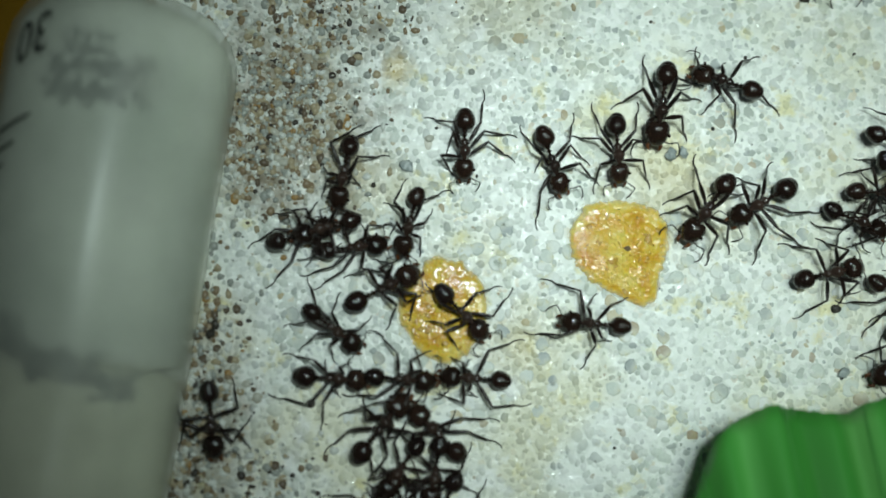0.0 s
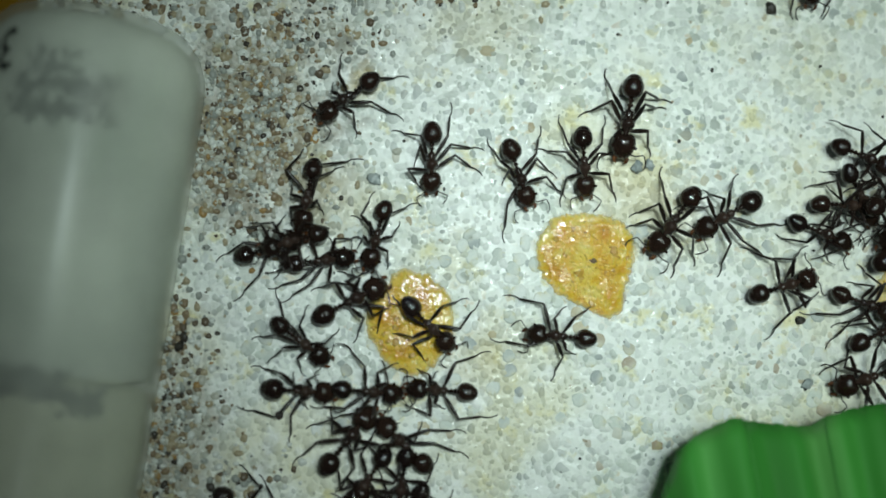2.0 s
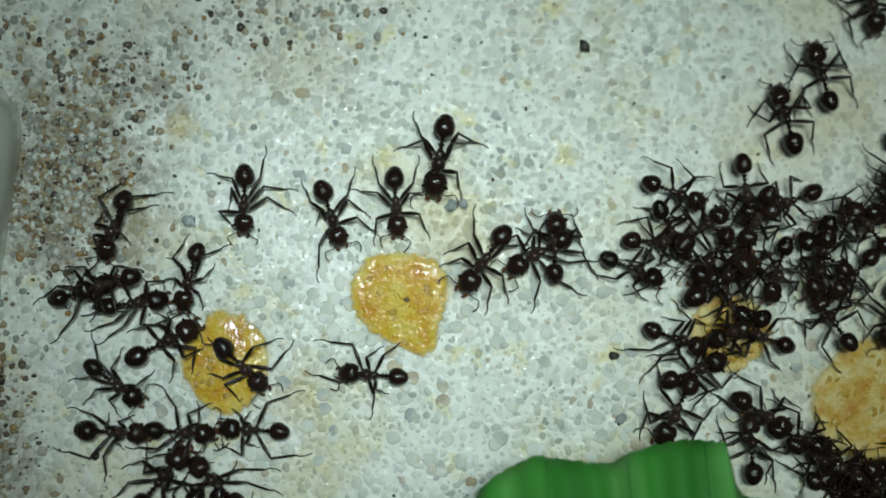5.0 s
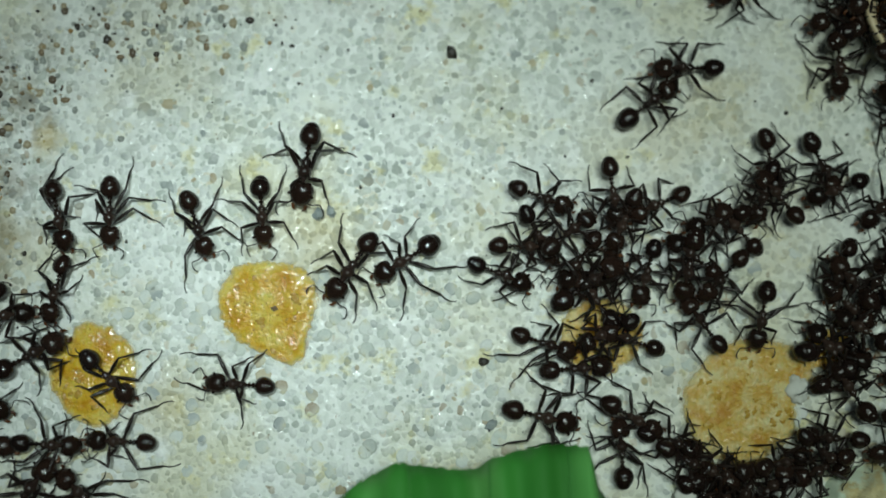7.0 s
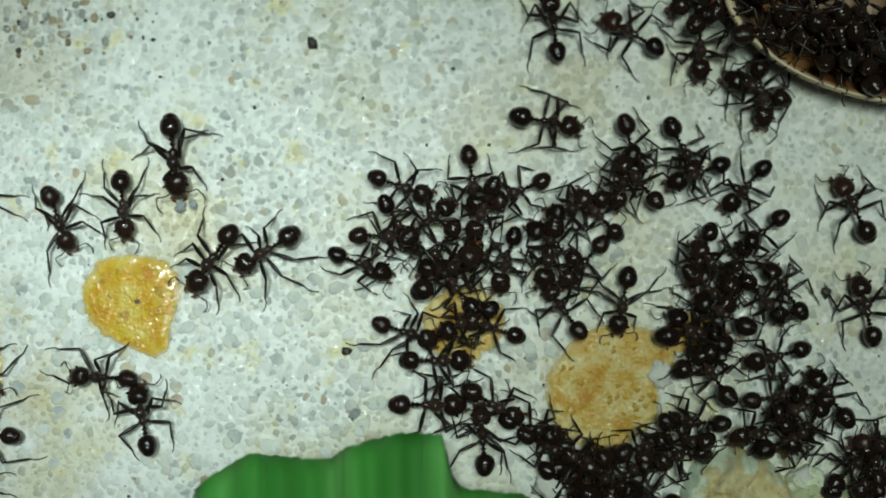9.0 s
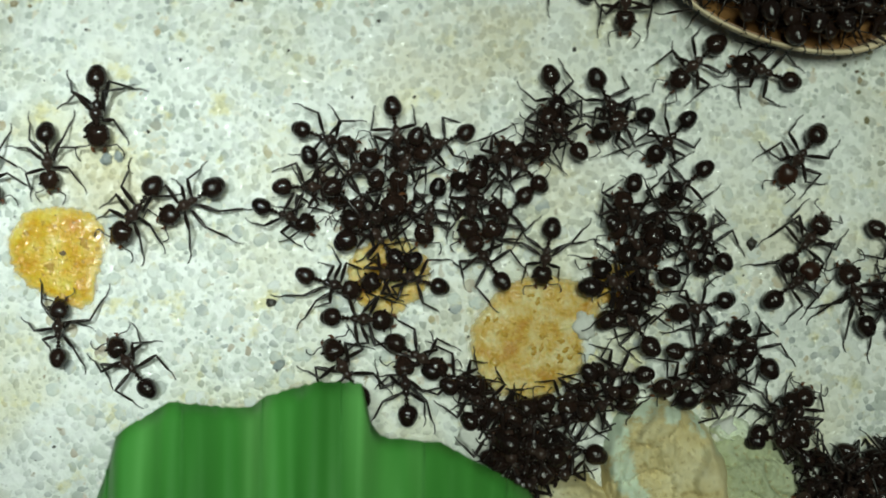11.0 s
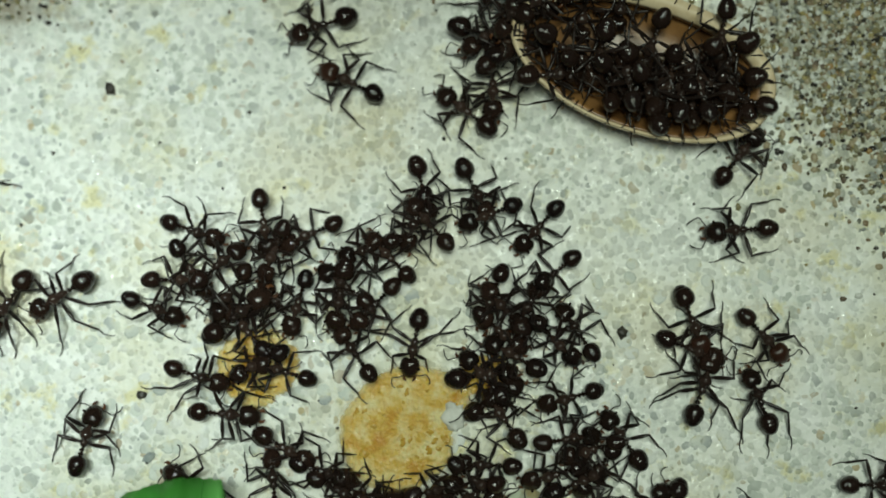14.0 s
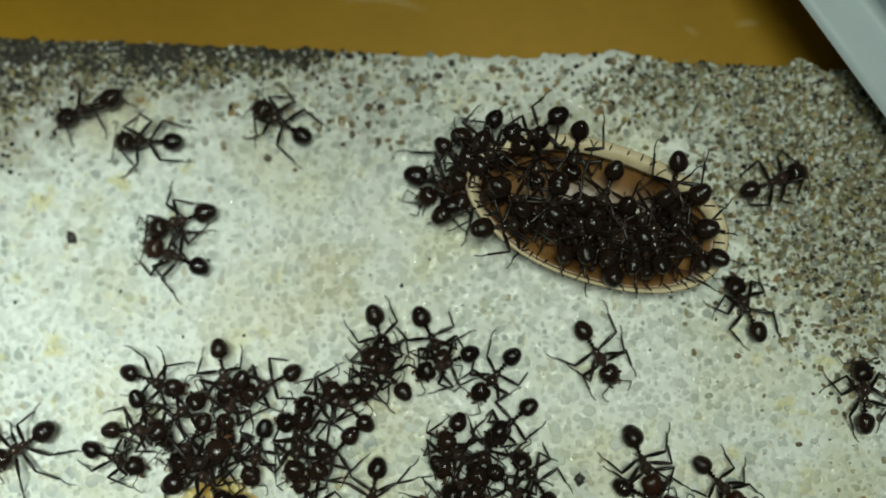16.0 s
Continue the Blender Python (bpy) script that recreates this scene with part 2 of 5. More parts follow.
def mat_stone(name="cream_stone", tint=(0.60, 0.70, 0.54), where=0.56, veins=()):
    """Weathered stone with stained patches and crease shade put into the colour; veins: pale mineral seams as (x, y,
    width) along their line.
    """
    m, nt, b = material(name, 0.75, spec=0.3)
    n = noise_tex(nt, 110, 5, 0.6)
    k = noise_tex(nt, 700, 4)
    col = ramp(nt, n.outputs[0], [(0.30, (0.48, 0.40, 0.20)), (0.44, (0.66, 0.55, 0.28)), (0.56, (0.74, 0.65, 0.38)), (0.72, (0.82, 0.77, 0.54))])
    patch = noise_tex(nt, 75, 3)
    col = mix(nt, ramp(nt, patch.outputs[0], [(where, (0, 0, 0)), (where + 0.1, (0.8, 0.8, 0.8))]), col, tint)
    c = nt.nodes.new("ShaderNodeTexCoord")
    wob = noise_tex(nt, 320, 4, 0.65)
    for x, y, w in veins:
        d = nt.nodes.new("ShaderNodeVectorMath")
        d.operation = "DISTANCE"
        flat = nt.nodes.new("ShaderNodeVectorMath")
        flat.operation = "MULTIPLY"
        flat.inputs[1].default_value = (1, 1, 0)
        nt.links.new(c.outputs["Object"], flat.inputs[0])
        nt.links.new(flat.outputs[0], d.inputs[0])
        d.inputs[1].default_value = (x * MM, y * MM, 0)
        f = nt.nodes.new("ShaderNodeMath")
        f.operation = "MULTIPLY_ADD"
        f.inputs[1].default_value = 0.006
        nt.links.new(wob.outputs[0], f.inputs[0])
        nt.links.new(d.outputs["Value"], f.inputs[2])
        g = node(nt, "ShaderNodeMapRange")
        for i, v in enumerate((0.003 + 0.7 * w * MM, 0.003 + 1.3 * w * MM, 0.9, 0.0)):
            g.inputs[i + 1].default_value = v
        nt.links.new(f.outputs[0], g.inputs[0])
        col = mix(nt, g.outputs[0], col, (0.74, 0.85, 0.68))
    # shade of the creases put into the colour: brown where the surface is hollow
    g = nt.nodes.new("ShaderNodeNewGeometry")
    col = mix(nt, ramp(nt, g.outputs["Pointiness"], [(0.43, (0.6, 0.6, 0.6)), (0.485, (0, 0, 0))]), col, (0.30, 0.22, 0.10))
    nt.links.new(mix(nt, 0.2, col, k.outputs[0], "OVERLAY"), b.inputs["Base Color"])
    bump(nt, b, k.outputs[0], 0.4, 0.0004)
    return m


def mat_board():
    m, nt, b = material("amber_board", 0.5, spec=0.25)
    n = noise_tex(nt, 30, 6)
    k = noise_tex(nt, 700, 3)
    col = ramp(nt, n.outputs[0], [(0.3, (0.32, 0.165, 0.004)), (0.7, (0.42, 0.225, 0.008))])
    nt.links.new(mix(nt, 0.15, col, k.outputs[0], "OVERLAY"), b.inputs["Base Color"])
    bump(nt, b, k.outputs[0], 0.1, 0.0002)
    return m


def mat_milky(name, colour, clear, rough):
    """Milky plastic: scatters and lets light through, with a weak gloss."""
    m = bpy.data.materials.new(name)
    m.use_nodes = True
    nt = m.node_tree
    out = nt.nodes["Material Output"]
    b = nt.nodes["Principled BSDF"]
    b.inputs["Roughness"].default_value = rough
    n = noise_tex(nt, 60, 6, 0.65)
    col = ramp(nt, n.outputs[0], [(0.3, tuple(0.8 * v for v in colour)), (0.65, colour)])
    nt.links.new(col, b.inputs["Base Color"])
    tl = nt.nodes.new("ShaderNodeBsdfTranslucent")
    nt.links.new(col, tl.inputs[0])
    tr = nt.nodes.new("ShaderNodeBsdfTransparent")
    a, c = nt.nodes.new("ShaderNodeMixShader"), nt.nodes.new("ShaderNodeMixShader")
    a.inputs[0].default_value = 0.45
    nt.links.new(b.outputs[0], a.inputs[1])
    nt.links.new(tl.outputs[0], a.inputs[2])
    c.inputs[0].default_value = clear
    nt.links.new(a.outputs[0], c.inputs[1])
    nt.links.new(tr.outputs[0], c.inputs[2])
    nt.links.new(c.outputs[0], out.inputs["Surface"])
    return m


def mat_film():
    m, nt, b = material("clouded_film", 0.5)
    c = nt.nodes.new("ShaderNodeTexCoord")
    mp = nt.nodes.new("ShaderNodeMapping")
    mp.inputs["Scale"].default_value = (40, 420, 420)
    n = node(nt, "ShaderNodeTexNoise", Scale=1.0, Detail=5.0, Roughness=0.6)
    nt.links.new(c.outputs["Object"], mp.inputs[0])
    nt.links.new(mp.outputs[0], n.inputs["Vector"])
    k = noise_tex(nt, 75, 4)
    col = ramp(nt, k.outputs[0], [(0.32, (0.66, 0.72, 0.62)), (0.62, (0.90, 0.93, 0.84))])
    nt.links.new(mix(nt, 0.35, col, n.outputs[0], "OVERLAY"), b.inputs["Base Color"])
    return m


def mat_plain(name, dark, light, rough, scale=300):
    m, nt, b = material(name, rough)
    n = noise_tex(nt, scale, 5)
    nt.links.new(ramp(nt, n.outputs[0], [(0.3, dark), (0.7, light)]), b.inputs["Base Color"])
    bump(nt, b, n.outputs[0], 0.3, 0.0003)
    return m


PLASTER, GRAIN, LOOSE, GRIT = mat_plaster(), mat_grain(), mat_loose(), mat_dark_grit()
SET_GRAIN = mat_grain("set_grain", True)
DARKSAND = mat_dark_sand()
PULP = mat_pulp()
GREENISH = mat_stone("greenish_stone", (0.46, 0.54, 0.36), 0.36)
PASTE, LEAF, BOARD = mat_paste(), mat_leaf(), mat_board()
DRY_PASTE = mat_paste("dry_paste", 0.24, 0.1, ((0.34, (0.64, 0.31, 0.035)), (0.47, (0.77, 0.49, 0.10)), (0.62, (0.88, 0.72, 0.34))))
SEAM = [(104.5, -7.8, 1.6), (102.5, -7.6, 1.6), (100.8, -8.8, 1.7), (99.9, -10.6, 1.6), (99.9, -12.6, 1.5), (100.6, -14.6, 1.4), (101.6, -16.6, 1.3), (102.5, -18.6, 1.3), (103.4, -20.6, 1.3), (104.0, -22.8, 1.4), (107.5, -9.0, 1.2), (110.5, -10.2, 1.2)]
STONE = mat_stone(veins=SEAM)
CHITIN = mat_chitin("chitin", (0.006, 0.004, 0.003), (0.030, 0.015, 0.010), 0.14)
GASTER = mat_chitin("chitin_gaster", (0.006, 0.004, 0.004), (0.024, 0.012, 0.008), 0.12)
JAW = mat_chitin("chitin_jaw", (0.05, 0.016, 0.005), (0.20, 0.07, 0.02), 0.35)
CHITIN_RED = mat_chitin("chitin_red", (0.014, 0.006, 0.004), (0.045, 0.016, 0.008), 0.3)
LIMB = mat_chitin("chitin_limb", (0.007, 0.005, 0.004), (0.020, 0.011, 0.008), 0.3)
SADDLE = mat_chitin("chitin_saddle", (0.012, 0.008, 0.007), (0.055, 0.032, 0.024), 0.15)
TUBE, COTTON = mat_milky("milky_plastic", (0.93, 0.96, 0.88), 0.64, 0.25), mat_plain("damp_cotton", (0.66, 0.66, 0.50), (0.86, 0.85, 0.68), 0.9, 200)
FILM = mat_film()
RESIDUE = mat_plain("grey_residue", (0.06, 0.08, 0.07), (0.30, 0.34, 0.29), 0.8, 600)
MOULD, INK = mat_plain("dark_residue", (0.03, 0.035, 0.03), (0.24, 0.27, 0.23), 0.8, 350), mat_plain("black_ink", (0.01, 0.012, 0.012), (0.03, 0.03, 0.03), 0.5)
RIM, HUSK = mat_plain("cream_rim", (0.62, 0.47, 0.28), (0.82, 0.68, 0.46), 0.5, 500), mat_plain("brown_husk", (0.08, 0.03, 0.010), (0.34, 0.17, 0.06), 0.3, 250)
WHITE = mat_plain("white_plastic", (0.50, 0.58, 0.63), (0.60, 0.68, 0.72), 0.5, 60)
CHALK = mat_plain("white_crumb", (0.7, 0.7, 0.64), (0.86, 0.86, 0.8), 0.8, 800)
GREY = mat_plain("grey_pebble", (0.24, 0.28, 0.28), (0.45, 0.48, 0.46), 0.4, 800)
VEIN = mat_plain("leaf_vein", (0.05, 0.27, 0.045), (0.09, 0.36, 0.075), 0.4, 200)
CRUST = mat_stone("pale_crust", (0.82, 0.93, 0.76), 0.36)
SCRATCH = mat_plain("pale_scratch", (0.6, 0.5, 0.25), (0.75, 0.66, 0.4), 0.6, 400)


# ---- mesh helpers ----
def mesh_of(name, bm, mat, smooth=True):
    me = bpy.data.meshes.new(name)
    bm.to_mesh(me)
    bm.free()
    me.materials.append(mat)
    if smooth:
        me.shade_smooth()
    return me


def part(name, bm, mat, parent, label="", smooth=True):
    ob = new(name, mesh_of(name, bm, mat, smooth))
    ob.parent = parent
    return tagged(ob, label)


def piece(name, me, parent, m=None, label=""):
    """An object of its own on a shared mesh."""
    ob = new(name, me)
    ob.parent = parent
    if m is not None:
        ob.matrix_basis = m
    return tagged(ob, label)


def lathe(profile, n=14, sy=1.0, sz=1.0):
    """Rings round the x axis: (x, radius, lift)."""
    bm = bmesh.new()
    rings = []
    for x, r, *lift in profile:
        lift = lift[0] if lift else 0
        rings.append([bm.verts.new((x * MM, r * sy * math.cos(2 * math.pi * k / n) * MM, (r * sz * math.sin(2 * math.pi * k / n) + lift) * MM)) for k in range(n)])
    for a, b in zip(rings, rings[1:]):
        for k in range(n):
            bm.faces.new((a[k], a[(k + 1) % n], b[(k + 1) % n], b[k]))
    bm.faces.new(rings[0][::-1])
    bm.faces.new(rings[-1])
    bmesh.ops.recalc_face_normals(bm, faces=bm.faces[:])
    return bm


def limb(points, radii, n=6):
    """A jointed rod through the points, in millimetres."""
    bm = bmesh.new()
    pts = [Vector(p) for p in points]
    rings = []
    for k, p in enumerate(pts):
        d = (pts[min(k + 1, len(pts) - 1)] - pts[max(k - 1, 0)]).normalized()
        u = d.cross(Vector((0, 0, 1)) if abs(d.z) < 0.9 else Vector((1, 0, 0))).normalized()
        v = d.cross(u)
        rings.append([bm.verts.new((p + radii[k] * (math.cos(2 * math.pi * j / n) * u + math.sin(2 * math.pi * j / n) * v)) * MM) for j in range(n)])
    for a, b in zip(rings, rings[1:]):
        for k in range(n):
            bm.faces.new((a[k], a[(k + 1) % n], b[(k + 1) % n], b[k]))
    bm.faces.new(rings[0][::-1])
    bm.faces.new(rings[-1])
    bmesh.ops.recalc_face_normals(bm, faces=bm.faces[:])
    return bm


def rough_blob(sx, sy, sz, amount, scale, levels=3, seed=0):
    """A stone-like lump, sizes in millimetres."""
    bm = bmesh.new()
    bmesh.ops.create_icosphere(bm, subdivisions=levels, radius=1)
    for v in bm.verts:
        n = noise.fractal(v.co * scale + Vector((seed, 0, 0)), 1.0, 2.0, 4)
        c = v.co * (1 + amount * n)
        v.co = Vector((c.x * sx, c.y * sy, c.z * sz)) * MM
    return bm


TUBE_END, TUBE_WAY = Vector((-20.1, 43.6)), Vector((-7.8, -48.2)).normalized()
TUBE_R = 13.0
TUBE_PROFILE = [(0.0, 1.0), (0.3, 4.2), (0.9, 7.6), (2.0, 10.1), (3.8, 11.7), (6.0, 12.65), (8.7, TUBE_R), (40, TUBE_R), (92, TUBE_R)]


def in_notch(x, y, inset):
    """Where the slab leaves room for the tube."""
    u = (x - TUBE_END.x) * TUBE_WAY.x + (y - TUBE_END.y) * TUBE_WAY.y
    v = -(x - TUBE_END.x) * TUBE_WAY.y + (y - TUBE_END.y) * TUBE_WAY.x
    edge = np.interp(u, [p[0] for p in TUBE_PROFILE], [p[1] for p in TUBE_PROFILE]) - inset
    return ((u > 0.6 + inset * 0.5) & (v < edge)) | (np.asarray(x) < -28)


# ---- board and stone floor ----
def build_floor():
    bm = bmesh.new()
    bmesh.ops.create_cube(bm, size=1)
    bmesh.ops.scale(bm, vec=(0.9, 0.7, 0.012), verts=bm.verts)
    bmesh.ops.translate(bm, vec=(0.06, 0.02, -0.0175), verts=bm.verts)
    board = new("ground", mesh_of("ground", bm, BOARD, False))
    tagged(board, "scratched amber plastic board under the sand slab", "board", kind="structure")
    for cx, cy, r, a0, a1, w in ((95.5, 58, 17, 58, 100, 0.16), (112, 67, 9, 60, 100, 0.14), (137, 64, 4, 30, 70, 0.12), (147, 64.5, 3, 60, 120, 0.2)):
        pts = [(cx + r * math.cos(radians(a0 + (a1 - a0) * k / 10)), cy + r * math.sin(radians(a0 + (a1 - a0) * k / 10)), -11.55) for k in range(11)]
        part("scratch", limb(pts, [w * (0.2 + 0.8 * math.sin(math.pi * (k + 0.5) / 11)) for k in range(11)], 4), SCRATCH, board, "pale scratch")
    # the slab, with a crumbled rim
    def rim(x):
        return 69.6 - 0.115 * (x - 50.7) + 0.8 * noise.noise((x * 0.25, 3, 0)) + 0.5 * noise.noise((x * 0.9, 7, 0)) + 1.5 * math.exp(-((x - 127.5) / 3.5) ** 2) + 0.7 * math.exp(-((x - 121) / 2) ** 2)
    bm = bmesh.new()
    nx, ny = 236, 190
    top = []
    for i in range(nx + 1):
        x = -40 + i
        top.append([bm.verts.new((x * MM, y * MM, (0.05 * noise.noise((x * 0.12, y * 0.12, 0)) - 0.07) * MM)) for y in ((-110 + (rim(x) + 110) * j / ny) for j in range(ny + 1))])
    for i in range(nx):
        for j in range(ny):
            c = (top[i][j].co + top[i + 1][j + 1].co) / 2 / MM
            if not in_notch(c.x, c.y, 3.0):
                bm.faces.new((top[i][j], top[i + 1][j], top[i + 1][j + 1], top[i][j + 1]))
    bmesh.ops.delete(bm, geom=[v for v in bm.verts if not v.link_faces], context="VERTS")
    side = bmesh.ops.extrude_edge_only(bm, edges=[e for e in bm.edges if len(e.link_faces) == 1])
    for v in side["geom"]:
        if isinstance(v, bmesh.types.BMVert):
            v.co.z = -11.5 * MM
    bmesh.ops.recalc_face_normals(bm, faces=bm.faces[:])
    slab = new("floor", mesh_of("floor", bm, PLASTER))
    tagged(slab, "pale slab of sand grains set in white plaster", "floor", kind="structure")
    return rim, slab


RIM_LINE, SLAB = build_floor()


def domes(name, xs, ys, zs, radii, heights, mat, sides=7):
    """Many small rounded grains in one mesh."""
    n = len(xs)
    rng = np.random.default_rng(len(name) + n)
    ang = rng.uniform(0, 2 * np.pi, n)[:, None] + np.linspace(0, 2 * np.pi, sides, endpoint=False)[None] + rng.uniform(-0.25, 0.25, (n, sides))
    rad = radii[:, None] * rng.uniform(0.87, 1.13, (n, sides))
    sq = rng.uniform(0.75, 1.25, n)[:, None]
    verts = np.zeros((n, 2 * sides + 1, 3))
    tilt = rng.uniform(-0.25, 0.25, (n, 2))
    for k, (f, h) in enumerate(((1.0, -0.12), (0.72, 1.0))):
        dx, dy = rad * f * np.cos(ang) * sq, rad * f * np.sin(ang) / sq
        s = slice(k * sides, (k + 1) * sides)
        verts[:, s, 0], verts[:, s, 1] = xs[:, None] + dx, ys[:, None] + dy
        verts[:, s, 2] = zs[:, None] + (heights[:, None] * h if h > 0 else -0.12) + (tilt[:, :1] * dx + tilt[:, 1:] * dy) * (h > 0)
    verts[:, -1, 0], verts[:, -1, 1], verts[:, -1, 2] = xs, ys, zs + heights * 1.15
    a = np.arange(sides)
    b = (a + 1) % sides
    tri = np.concatenate([np.c_[a, b, b + sides], np.c_[a, b + sides, a + sides], np.c_[a + sides, b + sides, np.full(sides, 2 * sides)]])
    faces = (tri[None] + (np.arange(n) * (2 * sides + 1))[:, None, None]).reshape(-1, 3)
    me = bpy.data.meshes.new(name)
    me.from_pydata((verts.reshape(-1, 3) * MM).tolist(), [], faces.tolist())
    me.materials.append(mat)
    me.shade_smooth()
    return new(name, me)


def patch_weight(x, y):
    """How thickly loose brown sand lies at a place."""
    w = np.zeros_like(x)
    for cx, cy, rx, ry, s in ((-4, 30, 7, 9, 1.0), (-8, 25, 4, 4, 0.9), (0, 41, 9, 5, 0.55), (-14, -2, 5, 13, 0.8), (-6, -12, 6, 5, 0.35), (58, 67, 26, 4.5, 0.9), (72, 69, 14, 3, 0.9),
                              (150, 47, 10, 14, 0.95), (138, 56, 11, 4.5, 0.7), (156, 30, 8, 14, 0.4), (20, 47, 14, 4, 0.2), (100, 60, 20, 6, 0.3), (-25, 48, 18, 6, 0.5)):
        w = np.maximum(w, s * np.exp(-(((x - cx) / rx) ** 2 + ((y - cy) / ry) ** 2)))
    return w


def grain_mesh(seed):
    """A low rounded pebble about two millimetres across."""
    rng = random.Random(seed)
    bm = bmesh.new()
    wide = [rng.uniform(0.78, 1.05) for _ in range(9)]
    rings = [[bm.verts.new((f * wide[k] * math.cos(2 * math.pi * k / 9) * MM, f * wide[k] * math.sin(2 * math.pi * k / 9) * MM, h * MM)) for k in range(9)] for f, h in ((1.0, -0.1), (0.97, 0.0), (0.7, 0.02))]
    for a, b in zip(rings, rings[1:]):
        for k in range(9):
            bm.faces.new((a[k], a[(k + 1) % 9], b[(k + 1) % 9], b[k]))
    bm.faces.new(rings[-1])
    return mesh_of("grain", bm, SET_GRAIN)


def build_grains():
    rng = np.random.default_rng(4)
    step = 0.98
    gx, gy = np.meshgrid(np.arange(-33, 168, step), np.arange(-27, 73, step * 0.87))
    gx = gx + (np.arange(gx.shape[0])[:, None] % 2) * step / 2
    x = gx.ravel() + rng.uniform(-0.34, 0.34, gx.size)
    y = gy.ravel() + rng.uniform(-0.34, 0.34, gx.size)
    line = np.array([RIM_LINE(float(v)) for v in x])
    keep = (y < line - 0.2) & (rng.random(x.size) < 0.8) & ~in_notch(x, y, 0.2)
    x, y = x[keep], y[keep]
    n = x.size
    size = rng.choice([0.24, 0.38, 0.54, 0.72, 1.0], n, p=[0.20, 0.25, 0.26, 0.20, 0.09])
    # the largest grains along the middle of the walk are pieces of their own
    own = np.where((size > 0.9) & (y > -6) & (y < 36) & (x > -4) & (x < 138))[0][:300]
    shapes = [grain_mesh(k) for k in range(8)]
    for k, i in enumerate(own):
        piece("grain", shapes[k % 8], SLAB, pose(x[i] * MM, y[i] * MM, -0.06 * MM, 0, 0, 47 * k) @ Matrix.Diagonal((1.0, 0.8 + 0.05 * (k % 7), 1.0, 1)))
    rest = np.setdiff1d(np.arange(n), own)
    x, y, size, n = x[rest], y[rest], size[rest], len(rest)
    ob = domes("sand_grain", x, y, np.full(n, -0.06), size, rng.uniform(0.0, 0.05, n), GRAIN, 9)
    tagged(ob, "white and grey quartz grains set in the plaster", "sand", kind="stuff")
    m = 170000
    x, y = rng.uniform(-33, 167, m), rng.uniform(-27, 72, m)
    keep = rng.random(m) < patch_weight(x, y) ** 1.1
    keep &= (y < np.array([RIM_LINE(float(v)) for v in x]) - 0.1) & ~in_notch(x, y, 0.2)
    x, y = x[keep][:34000], y[keep][:34000]
    n = x.size
    ob = domes("loose_sand", x, y, rng.uniform(-0.02, 0.16, n), 0.13 + 0.5 * rng.random(n) ** 1.7, rng.uniform(0.08, 0.28, n), LOOSE, 7)
    tagged(ob, "loose brown, black and clear sand grains in drifts", "sand", kind="stuff")
    m = 120000
    x, y = rng.uniform(40, 167, m), rng.uniform(15, 72, m)
    w = np.zeros(m)
    for cx, cy, rx, ry, a in ((60, 68, 26, 4.2, 0.95), (78, 66, 10, 3, 0.9), (152, 47, 11, 13, 0.62), (141, 57.5, 13, 3.6, 0.7), (158, 34, 8, 11, 0.4), (44, 64, 8, 6, 0.7)):
        w = np.maximum(w, a * np.exp(-(((x - cx) / rx) ** 2 + ((y - cy) / ry) ** 2)))
    keep = (rng.random(m) < w) & (y < np.array([RIM_LINE(float(v)) for v in x]) + 0.1)
    x, y = x[keep], y[keep]
    n = x.size
    ob = domes("dark_sand", x, y, rng.uniform(0.0, 0.2, n), rng.uniform(0.16, 0.45, n), rng.uniform(0.1, 0.3, n), DARKSAND, 7)
    tagged(ob, "olive-brown and black sand grains in a drift", "sand", kind="stuff")
    m = 40000
    x, y = rng.uniform(34, 100, m), rng.uniform(56, 72, m)
    w = np.zeros(m)
    for cx, cy, rx, ry, a in ((56, 70, 24, 3.4, 1.0), (76, 67.5, 12, 2.6, 0.9), (44, 67, 8, 4, 0.8), (88, 65.5, 6, 1.5, 0.5)):
        w = np.maximum(w, a * np.exp(-(((x - cx) / rx) ** 2 + ((y - cy) / ry) ** 2)))
    w *= 0.35 + 0.9 * np.array([max(0.0, 0.5 + noise.noise((float(p) * 0.35, float(q) * 0.5, 3))) for p, q in zip(x, y)])
    keep = (rng.random(m) < w) & (y < np.array([RIM_LINE(float(v)) for v in x]) + 0.1)
    x, y = x[keep], y[keep]
    n = x.size
    ob = domes("soil_crumb", x, y, rng.uniform(0.05, 0.3, n), rng.uniform(0.15, 0.42, n), rng.uniform(0.1, 0.35, n), GRIT, 6)
    tagged(ob, "blackish soil crumbs along the slab's edge", "soil", kind="stuff")
    m = 800
    x, y = rng.uniform(-20, 165, m), rng.uniform(-20, 70, m)
    keep = rng.random(m) < 0.25 + 0.75 * np.clip((y - 36) / 20, 0, 1)
    keep &= y < np.array([RIM_LINE(float(v)) for v in x]) - 0.5
    x, y = x[keep], y[keep]
    n = x.size
    ob = domes("dark_grit", x, y, np.full(n, 0.12), 0.07 + 0.25 * rng.random(n) ** 4, rng.uniform(0.05, 0.25, n), GRIT, 6)
    tagged(ob, "black specks of grit scattered on the sand", "grit", kind="stuff")


build_grains()


